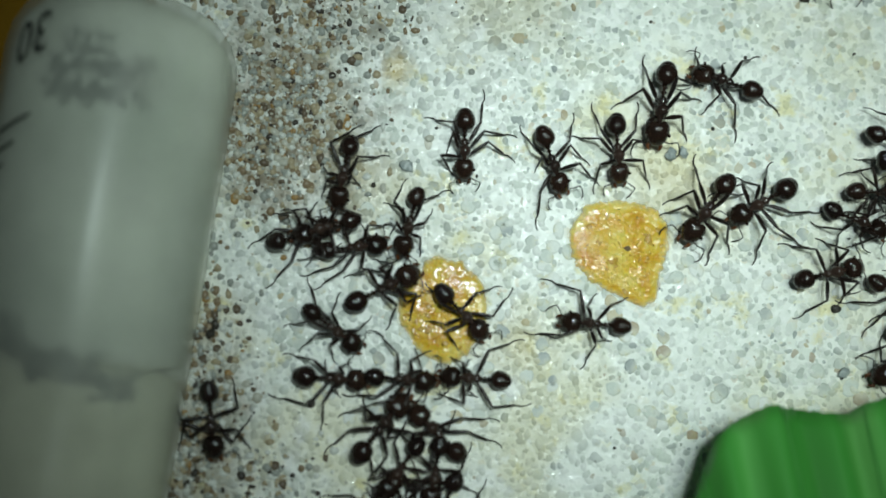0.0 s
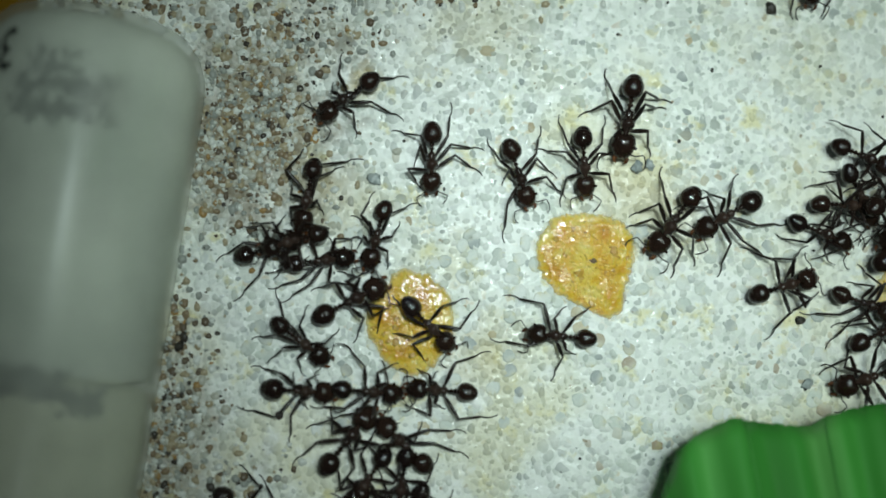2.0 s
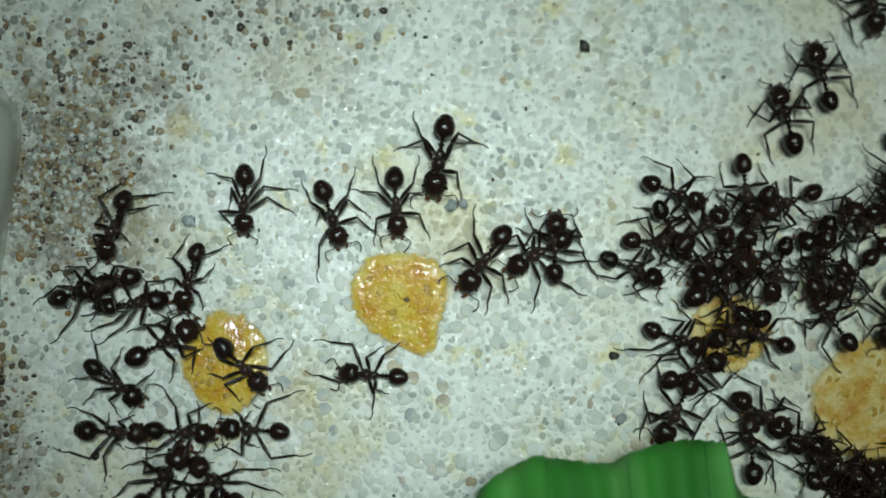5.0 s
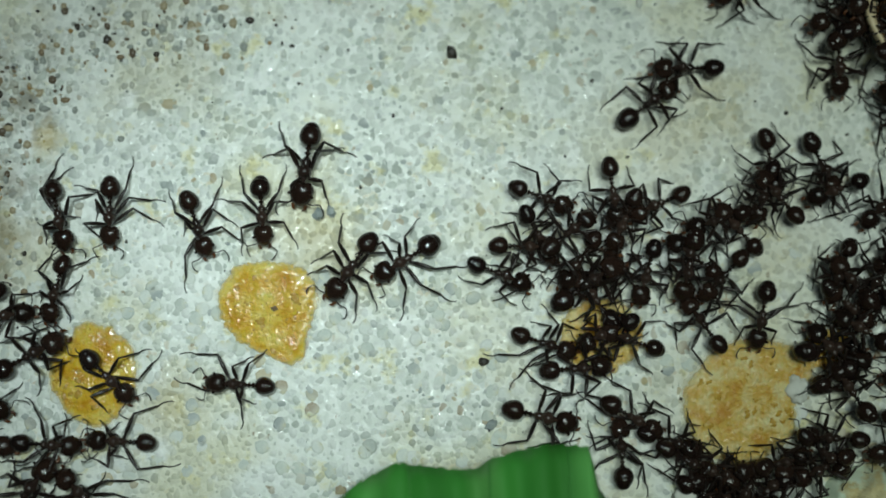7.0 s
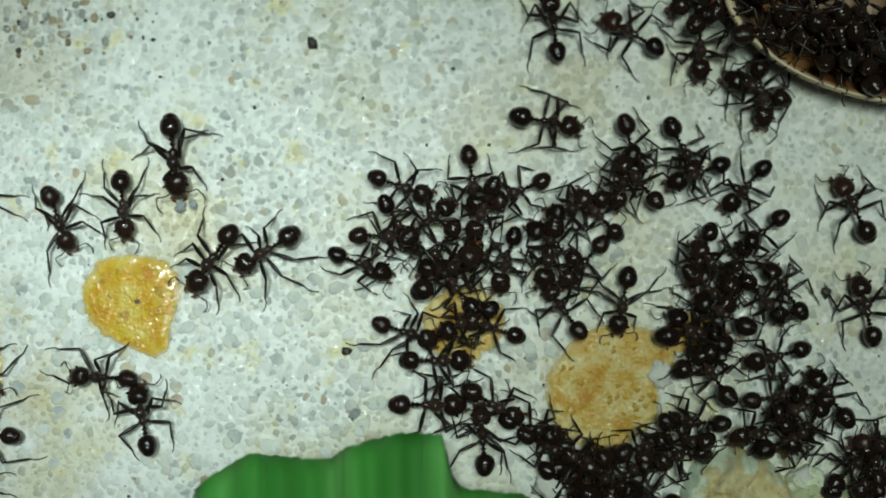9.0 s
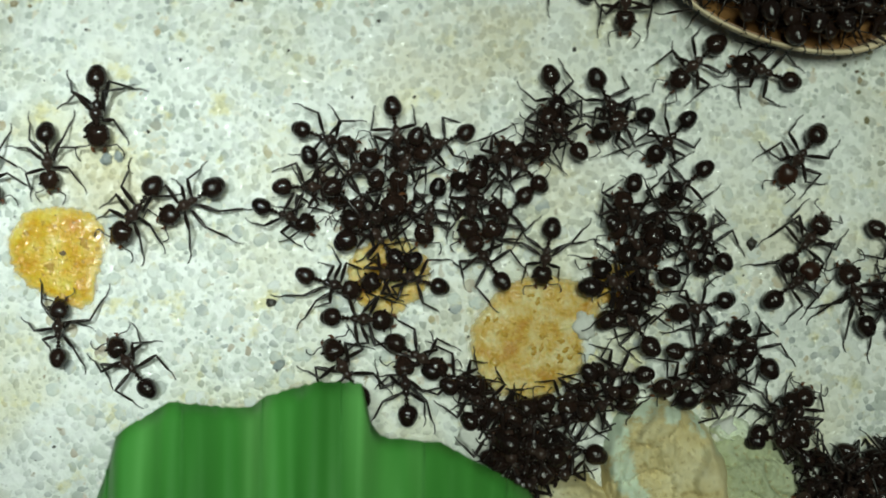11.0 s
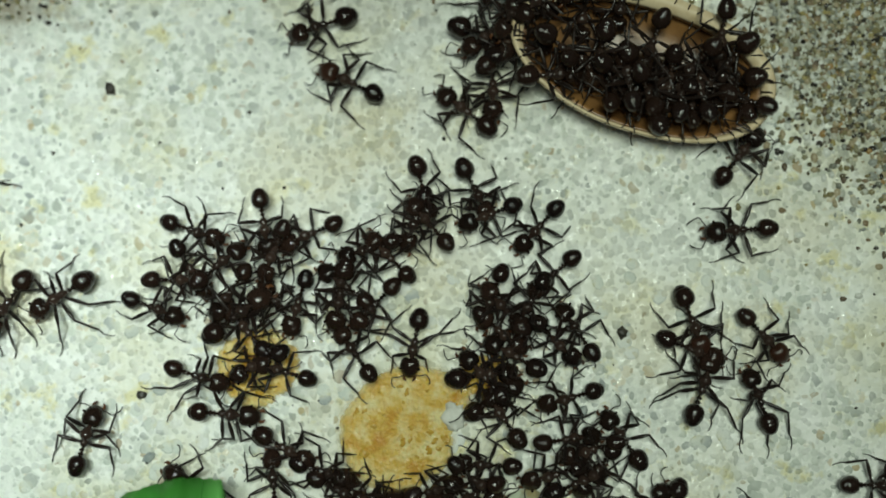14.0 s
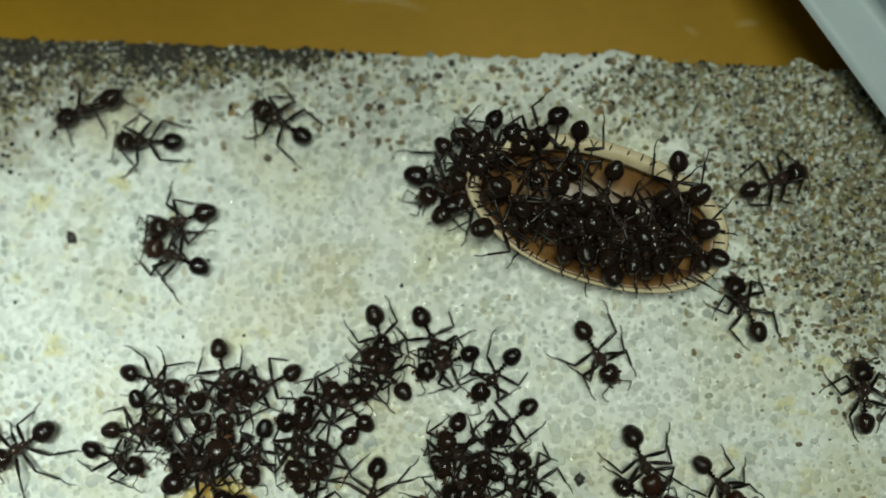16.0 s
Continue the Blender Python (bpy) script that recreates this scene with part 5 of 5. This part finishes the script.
# more ants packed between leaf, paste and stone
for x, y, turn, up in ((88.0, -10.6, 70, 0.4), (90.6, -9.6, -130, 0.9), (93.6, -9.6, 40, 0.5), (95.0, -12.4, 160, 0.9), (91.4, -12.6, -20, 1.3), (88.2, -13.4, 110, 0.8), (94.2, -15.0, -70, 0.6), (86.4, -11.2, -40, 0.3), (90.2, -16.6, 30, 1.0)):
    ant(x, y, turn, 0.82, z=up, roll=(x * 7) % 24 - 12, pitch=(y * 5) % 14 - 7, label="dark ant packed in the crush beside the stone", spread=0.8)
# heap of dead ants by the stone
for x, y, turn, up, tip in ((123.5, -15.4, 100, 0.5, -35), (125.2, -17.8, -60, 0.9, 40), (127.8, -15.9, 150, 0.8, -60), (129.0, -19.6, 80, 1.0, 30), (132.6, -16.9, 20, 0.5, -45), (135.4, -17.6, -100, 0.4, 60), (124.6, -20.6, 170, 0.9, -25), (130.4, -21.4, 130, 1.0, 45), (136.4, -20.6, 50, 0.5, -50), (126.8, -19.0, 30, 1.4, 20), (133.0, -20.6, -40, 1.2, -30)):
    ant(x, y, turn, 0.80, z=up, roll=tip, label="dull black dead ant in a heap beside the stone", spread=0.7)
ant(126.26, -15.31, -16, 0.80, z=0.3, roll=60, label="dull black dead ant in a heap beside the stone", spread=0.7)
ant(129.25, -17.48, 25, 0.80, z=0.6, roll=-40, label="dull black dead ant in a heap beside the stone", spread=0.7)
ant(121.88, -19.21, 13, 0.80, z=0.2, roll=20, label="dull black dead ant in a heap beside the stone", spread=0.7)
ant(131.91, -18.80, -37, 0.80, z=0.5, roll=80, label="dull black dead ant in a heap beside the stone", spread=0.7)
ant(131.38, -19.73, -157, 0.80, z=0.2, roll=-70, label="dull black dead ant in a heap beside the stone", spread=0.7)
ant(130.95, -15.83, -30, 0.80, z=0.2, roll=30, label="dull black dead ant in a heap beside the stone", spread=0.7)
ant(134.05, -19.34, 158, 0.80, z=0.1, roll=50, label="dull black dead ant in a heap beside the stone", spread=0.7)
ant(127.52, -21.87, 5, 0.80, z=0.4, roll=-30, label="dull black dead ant in a heap beside the stone", spread=0.7)
ant(133.59, -22.97, -13, 0.80, z=0.3, roll=65, label="dull black dead ant in a heap beside the stone", spread=0.7)
# ants in and round the husk
ant(121.41, 49.83, -104, 0.86, z=2.9, pitch=42, label="glossy black ant feeding inside the brown husk", spread=0.9)
ant(124.20, 44.31, -115, 0.86, z=3.25, pitch=30, roll=-10, label="glossy black ant feeding inside the brown husk", spread=0.9)
ant(132.08, 44.72, -101, 0.86, z=3.95, pitch=36, roll=-10, label="glossy black ant feeding inside the brown husk", spread=0.9)
ant(133.88, 41.20, -139, 0.86, z=2.9, pitch=36, roll=10, label="glossy black ant feeding inside the brown husk", spread=0.9)
ant(111.94, 40.75, 4, 0.86, z=3.25, pitch=24, label="glossy black ant feeding inside the brown husk", spread=0.9)
ant(113.53, 44.41, -35, 0.86, z=3.6, pitch=36, roll=10, label="glossy black ant feeding inside the brown husk", spread=0.9)
ant(118.17, 43.25, -107, 0.86, z=3.95, pitch=36, label="glossy black ant feeding inside the brown husk", spread=0.9)
ant(119.97, 40.85, -29, 0.86, z=2.9, pitch=36, roll=10, label="glossy black ant feeding inside the brown husk", spread=0.9)
ant(123.14, 38.31, -66, 0.86, z=3.25, pitch=36, label="glossy black ant feeding inside the brown husk", spread=0.9)
ant(121.09, 39.19, 92, 0.86, z=3.95, pitch=24, label="glossy black ant feeding inside the brown husk", spread=0.9)
ant(124.55, 37.55, 63, 0.86, z=2.9, pitch=36, label="glossy black ant feeding inside the brown husk", spread=0.9)
ant(127.00, 36.82, 78, 0.86, z=3.25, pitch=36, label="glossy black ant feeding inside the brown husk", spread=0.9)
ant(129.16, 36.59, 98, 0.86, z=3.6, pitch=36, roll=10, label="glossy black ant feeding inside the brown husk", spread=0.9)
ant(134.69, 35.84, 150, 0.86, z=3.95, pitch=36, label="glossy black ant feeding inside the brown husk", spread=0.9)
ant(133.70, 38.62, 167, 0.86, z=2.9, pitch=36, roll=10, label="glossy black ant feeding inside the brown husk", spread=0.9)
ant(117.08, 49.16, -99, 0.86, z=1.95, pitch=36, roll=10, label="glossy black ant feeding inside the brown husk", spread=0.9)
ant(119.42, 38.17, 68, 0.86, z=2.3, pitch=42, label="glossy black ant feeding inside the brown husk", spread=0.9)
ant(128.50, 35.76, 81, 0.86, z=1.6, pitch=42, label="glossy black ant feeding inside the brown husk", spread=0.9)
ant(133.37, 36.49, 117, 0.86, z=2.3, pitch=30, roll=10, label="glossy black ant feeding inside the brown husk", spread=0.9)
ant(126.85, 39.58, 136, 0.86, z=1.6, pitch=36, label="glossy black ant feeding inside the brown husk", spread=0.9)
ant(124.46, 35.32, 89, 0.86, z=2.65, pitch=42, roll=-10, label="glossy black ant feeding inside the brown husk", spread=0.9)
ant(126.60, 40.20, -100, 0.84, z=2.4, pitch=36, roll=10, label="glossy black ant feeding inside the brown husk", spread=0.9)
ant(122.40, 40.90, -60, 0.84, z=2.2, pitch=30, label="glossy black ant feeding inside the brown husk", spread=0.9)
ant(131.00, 38.60, 140, 0.84, z=2.6, pitch=30, roll=-10, label="glossy black ant feeding inside the brown husk", spread=0.9)
ant(129.60, 41.30, -140, 0.84, z=2.8, pitch=34, label="glossy black ant feeding inside the brown husk", spread=0.9)
ant(116.60, 42.00, -20, 0.84, z=2.4, pitch=30, roll=10, label="glossy black ant feeding inside the brown husk", spread=0.9)
ant(116.67, 51.45, -146, 0.80, z=4.2, label="black ant climbing the end of the brown husk", spread=0.95)
ant(111.38, 49.68, -139, 0.80, z=4.0, label="black ant climbing the end of the brown husk", spread=0.95)
ant(108.33, 48.62, -125, 0.80, z=3.4, label="black ant climbing the end of the brown husk", spread=0.95)
ant(108.06, 49.31, -40, 0.80, z=0.9, label="black ant climbing the end of the brown husk", spread=0.95)
ant(107.19, 45.10, 42, 0.80, z=1.6, label="black ant climbing the end of the brown husk", spread=0.95)
ant(109.16, 46.94, 54, 0.80, z=2.0, label="black ant climbing the end of the brown husk", spread=0.95)
ant(109.86, 51.06, -128, 0.80, z=3.5, label="black ant climbing the end of the brown husk", spread=0.95)
ant(109.20, 44.30, 8, 0.80, z=1.9, label="black ant climbing the end of the brown husk", spread=0.95)
ant(110.67, 50.35, -31, 0.80, z=2.6, label="black ant climbing the end of the brown husk", spread=0.95)
ant(105.18, 46.61, -150, 0.80, z=1.0, label="black ant climbing the end of the brown husk", spread=0.95)
walker([(0, 115.97, 53.18, -39), (9.8, 115.97, 53.18, -39), (11.6, 105.84, 46.67, -20), (16, 105.84, 46.67, -20)], 1.0, label="black ant beside the brown husk")
# walking ants
walker([(0, 48.19, 33.37, 161), (0.5, 45.04, 39.37, 145), (0.8, 38.21, 43.01, 153), (1.2, 22.34, 43.83, 191), (1.5, 17.34, 40.94, 197), (1.8, 13.63, 35.75, 225), (2, 7.7, 33.08, 215), (2.5, -0.25, 27.58, 214), (2.8, -5.34, 25.16, 192), (3, -9.48, 27.71, 150), (3.25, -10.37, 35.11, 118), (3.5, -12.72, 41.05, 146), (4, -12.82, 43.19, 147), (4.8, -17.55, 48.07, 145), (16, -17.55, 48.07, 145)], 0.85, legs=((87, 4.6, 0.1), (125, 7.9, 0.8), (174, 8.6, 1.4), (-41, 5.1, 2.1), (-86, 2.7, 0.8), (-123, 5.8, -0.0)))
walker([(0, -11.29, -5.24, -85), (0.2, -11.77, -6.93, -80), (0.4, -9.82, -11, -58), (0.5, -6.42, -13.19, -36), (0.8, -5.06, -14.25, -34), (1.5, -3.37, -14.36, -30), (2.5, -3.9, -13.92, -46), (4, -3.09, -16.77, -64), (16, -3.09, -16.77, -64)], 0.85, label="black ant walking along the tube")
walker([(0, 63.47, 47.94, -92), (2, 63.47, 47.94, -92), (2.4, 62.23, 45.46, -96), (2.6, 62.24, 41.79, -83), (2.8, 62.77, 35.85, -33), (3, 65.69, 34.8, -23), (3.1, 65.66, 35.47, -6), (3.2, 63.61, 36.71, 19), (3.3, 60.18, 38.84, 88), (3.5, 56.88, 40.37, 133), (3.6, 54.49, 41.26, 154), (3.8, 46.77, 43.69, 149), (4, 38.28, 45.92, 148), (4.4, 23.23, 51.06, 145), (5.4, 19, 65.57, 133), (16, 19, 65.57, 133)], 0.85)
walker([(0, 79.45, 44.68, 33), (2, 79.45, 44.68, 33), (2.5, 70.08, 42.56, 34), (2.8, 73.28, 42.11, 42), (3, 78.1, 40.76, 24), (3.25, 80.32, 37.87, 99), (3.5, 80.24, 32.79, 126), (3.8, 80.54, 33.52, 128), (4, 80.9, 34.54, 164), (4.2, 82.8, 34.95, 168), (4.9, 82.52, 34.8, 112), (5.6, 82.24, 34.65, 56), (6.3, 81.96, 34.5, 0), (6.5, 81.94, 35.74, 14), (7, 82.38, 36.67, 33), (7.5, 81.83, 36.15, 23), (8, 84.94, 35.1, 12), (8.5, 86.29, 32.46, -20), (9, 86.75, 32.42, -14), (9.5, 84.35, 36.03, 26), (9.7, 84.38, 36.77, 30), (11, 97.76, 46.91, 79), (11.6, 97.19, 47.46, 136), (12.2, 96.62, 48.01, 193), (13, 93.38, 45.69, 195), (13.6, 88.82, 48.6, 179), (13.8, 85.7, 48.97, 190), (14, 84.96, 49.44, 196), (14.2, 84.74, 50.41, 201), (14.4, 82.8, 48.46, 208), (14.6, 79.97, 47.87, 213), (14.8, 74.19, 47.1, 190), (15, 66.54, 44.9, 187), (15.2, 59.66, 43.86, 188), (15.4, 52.41, 43.94, 191), (15.6, 46.21, 44.23, 183), (16, 39.44, 46.35, 184)], 0.85)
walker([(0, 86.56, 39.55, 43), (4, 86.56, 39.55, 43), (5.15, 87.29, 39.91, 114), (6.3, 88.02, 40.28, 186), (6.5, 87.59, 40.57, 184), (7, 86.64, 40.65, 178), (7.5, 85.79, 42.3, 170), (7.9, 86.94, 42.89, 148), (8.1, 87.49, 44.25, 115), (8.5, 87.84, 44.37, 115), (9, 87.96, 44.43, 94), (9.5, 86.93, 44.83, 82), (10.5, 89.39, 56, 78), (11.75, 89.84, 59.3, 136), (13, 90.3, 62.6, 195), (14.2, 84.19, 57.28, 222), (14.6, 82.25, 57.2, 218), (14.8, 81.82, 56.55, 214), (15, 81.94, 55.9, 205), (15.2, 81.06, 56.26, 196), (15.4, 77.81, 55.72, 177), (15.6, 75.46, 55.24, 177), (15.8, 72.4, 55.8, 178), (16, 68.85, 55.01, 175)], 0.85, label="dark brown ant meeting another on the sand")
walker([(0, 98.5, 60.72, 133), (5, 98.5, 60.72, 133), (7, 104.39, 54.14, 131), (8, 99.64, 45.59, 131), (8.7, 99.09, 43.72, 152), (9, 97.1, 42.81, 145), (9.3, 96.48, 41.63, 163), (9.5, 94.61, 39.31, 183), (9.7, 92.23, 37.59, 185), (11.5, 100.32, 45.97, 112), (12.35, 100.28, 43.2, 152), (13.2, 100.25, 40.44, 192), (13.5, 98.56, 40.29, 184), (13.6, 94.59, 41.02, 169), (13.8, 88.6, 41.71, 155), (14, 88.08, 42.53, 150), (14.2, 86.3, 42.09, 161), (14.4, 82.32, 38.32, 202), (14.6, 82.51, 36.31, 232), (14.8, 83.16, 35.96, 241), (15, 82.09, 35.02, 229), (15.2, 80.64, 35.47, 215), (15.4, 80.59, 36.47, 201), (15.6, 77.65, 37.63, 173), (15.8, 73.25, 39.32, 166), (16, 71.64, 40.62, 154)], 0.85, label="reddish ant carrying a pale morsel over the sand", look_="red_head")
walker([(0, 112.4, 34.19, -89), (9.5, 112.4, 34.19, -89), (10.2, 114.05, 32.28, -92), (11, 113.17, 31.98, -140), (11.8, 112.29, 31.67, -188), (12.5, 113.54, 31.54, -193), (13, 110.02, 32.28, -198), (13.5, 104.21, 33.76, -202), (13.8, 102.27, 36.67, -214), (14.2, 99.07, 40.66, -222), (14.4, 92.91, 44.84, -214), (14.6, 92.57, 47.5, -245), (14.8, 90.62, 51.04, -247), (15, 90.31, 51.43, -241), (15.2, 87.39, 49.61, -210), (15.4, 81.78, 48.65, -202), (15.6, 79.3, 46.06, -165), (15.8, 77.25, 45.73, -173), (16, 72.47, 44.8, -167)], 0.85)
walker([(0, 81.36, 59.22, -175), (14.4, 81.36, 59.22, -175), (15, 75.73, 61.03, -179), (15.2, 74.39, 61.52, -184), (15.4, 70.55, 62.63, -182), (15.6, 67.65, 62.79, -178), (15.8, 65.76, 62.3, -161), (16, 61.67, 59.58, -161)], 0.85)
walker([(0, 148.43, 24.02, -180), (11.8, 148.43, 24.02, -180), (12.3, 142.94, 23.28, -179), (12.5, 140.65, 22.81, -190), (13, 136.76, 25.05, -194), (13.3, 135.08, 23.69, -191), (13.5, 134.48, 22.99, -184), (13.9, 133.11, 21.66, -182), (14.5, 133.25, 20.59, -163), (15.2, 136.12, 25, -214), (15.6, 137.99, 27.27, -232), (16, 140.04, 29.51, -249)], 0.85, label="dark ant wandering over pale sand near the husk")
walker([(0, 113.15, 35.05, 143), (8.3, 113.15, 35.05, 143), (8.8, 111.42, 35.19, 153), (11.8, 123.39, 28.83, 157), (12, 122.99, 28.63, 157), (12.5, 116.33, 31.08, 169), (13, 118.89, 28.85, 161), (13.5, 123.46, 28.79, 160), (13.75, 128.88, 29.62, 104), (14, 134.31, 30.46, 47), (14.5, 137.39, 32.93, 60), (14.9, 137.7, 42.09, 30), (15.2, 136.29, 47.83, 0), (15.6, 141.52, 45.95, 12), (16, 145.43, 44.23, 16)], 0.85)
walker([(0, 105.43, 40.32, -94), (14.5, 105.43, 40.32, -94), (15, 109.53, 34.05, -72), (15.2, 113.03, 31.77, -51), (15.6, 118.14, 27.89, -65), (16, 122.18, 24.73, -63)], 0.85)
walker([(0, 162.75, 9.15, 130), (15.2, 162.75, 9.15, 130), (15.6, 157.25, 14.24, 120), (16, 152.99, 18.08, 87)], 0.85)
walker([(0, 126.35, 13.75, 127), (8.3, 126.35, 13.75, 127), (9, 122.28, 20.33, 112), (9.5, 119.96, 26.21, 125), (9.7, 119.75, 27.38, 124), (10.75, 123.57, 21.43, 203), (11.8, 127.39, 15.47, 282), (12, 127.62, 14.09, 281), (12.5, 127.58, 14.08, 284), (13.5, 127.22, 10.52, 285), (16, 126.43, 11.65, 288)], 0.85, label="dark ant standing among others on the sand", look_="red_head")
walker([(0, 123.33, 0.85, 112), (8.5, 123.33, 0.85, 112), (9, 122.81, 8.14, 99), (9.5, 122.73, 12.81, 139), (9.7, 121.45, 13.47, 155), (10.4, 123.35, 11.63, 96), (11.1, 125.25, 9.78, 37), (11.8, 126.7, 7.9, -22), (16, 126.9, 7.6, -26)], 0.85, label="black ant standing among others on the sand")
walker([(0, 45.64, -44.4, 95), (6.2, 45.64, -44.4, 95), (7, 41.57, -24.4, 99), (7.3, 39.96, -14.03, 91), (7.5, 39.84, -8.9, 88), (8, 41.33, 3.68, 111), (8.5, 36.71, 0.39, 95), (9, 36.7, 0.44, 98), (9.5, 38.79, 0.09, 96), (11.8, 45.11, 0.29, 135), (12.5, 45.79, -0.49, 134), (13, 46.49, 1.48, 125), (13.5, 47.67, 0.72, 77), (13.8, 51.76, 1.43, 81), (14.1, 55.97, 2.16, 60), (14.5, 60.19, 1.3, 48), (16, 60.93, 5.67, 47)], 0.85, label="black ant crossing white sand behind the leaf")
walker([(0, 93.64, 48.35, -78), (6, 93.64, 48.35, -78), (6.3, 98.06, 44.44, -70), (6.5, 98.42, 42.81, -66), (6.7, 98.06, 45.09, -69), (6.8, 96.62, 46.91, -116), (6.9, 95.18, 48.73, -162), (7.3, 93.49, 52.08, -164), (14.4, 109.54, 58.95, -184), (15, 101.61, 60.1, -203), (15.2, 100.9, 59.35, -202), (15.4, 99.05, 55.6, -184), (15.6, 91.57, 53.66, -188), (15.8, 86.04, 54.49, -199), (16, 85.58, 56.34, -218)], 0.85)


# what two of the walking ants carry in their jaws
for carrier, rows in ((ob, rows) for ob, made, rows in WALKERS):
    if "pale morsel" in carrier.get("label", ""):
        head = next(c for c in carrier.children if c.name.startswith("head"))
        bit = part("morsel", rough_blob(0.75, 0.5, 0.4, 0.5, 1.5, 2, 3), CHALK, head, "white crumb held in its jaws")
        bit.matrix_basis = pose(2.2 * MM, 0.1 * MM, -0.1 * MM, 0, 0, 40)


def motions():
    # feeding ants turn their heads a little
    sway = random.Random(7)
    for ob, head, turn in HEADS:
        if "dead" in ob.get("label", ""):
            continue
        times = [0.0] + [1.2 * k + sway.uniform(-0.4, 0.4) for k in range(1, 13)] + [16.0]
        walk(head, [(t, pose(3.05 * MM, 0, 1.95 * MM, 0, 18 + sway.uniform(-6, 6), turn + sway.uniform(-6, 6))) for t in times])
    for ob, made, rows in WALKERS:
        size = ob.scale.x
        walk(ob, [(t, pose(x * MM, y * MM, 0, 0, 0, h)) for t, x, y, h in rows])
        # legs swing in two sets of three while the ant is under way
        for k, (leg, cx, cy, a) in enumerate(made):
            s = 1 if cy > 0 else -1
            set_ = 1 if k in (0, 2, 4) else -1
            keys = [(0.0, 0.0)]
            n = 0
            for (t0, x0, y0, h0), (t1, x1, y1, h1) in zip(rows, rows[1:]):
                way = math.hypot(x1 - x0, y1 - y0) + abs(h1 - h0) * 0.05
                if way < 1.0:
                    continue
                steps = max(1, min(round(way / 3.2), round((t1 - t0) / 0.1)))
                for q in range(steps):
                    n += 1
                    t = t0 + (t1 - t0) * (q + 0.5) / steps
                    if t > keys[-1][0] + 0.05:
                        keys.append((t, 17.0 * set_ * (-1) ** n))
            if keys[-1][0] < 15.95:
                keys.append((16.0, keys[-1][1]))
            walk(leg, [(t, pose(cx * MM, cy * MM, 1.7 * MM, 3.0 * swing / 17, 0, a + swing)) for t, swing in keys])


motions()
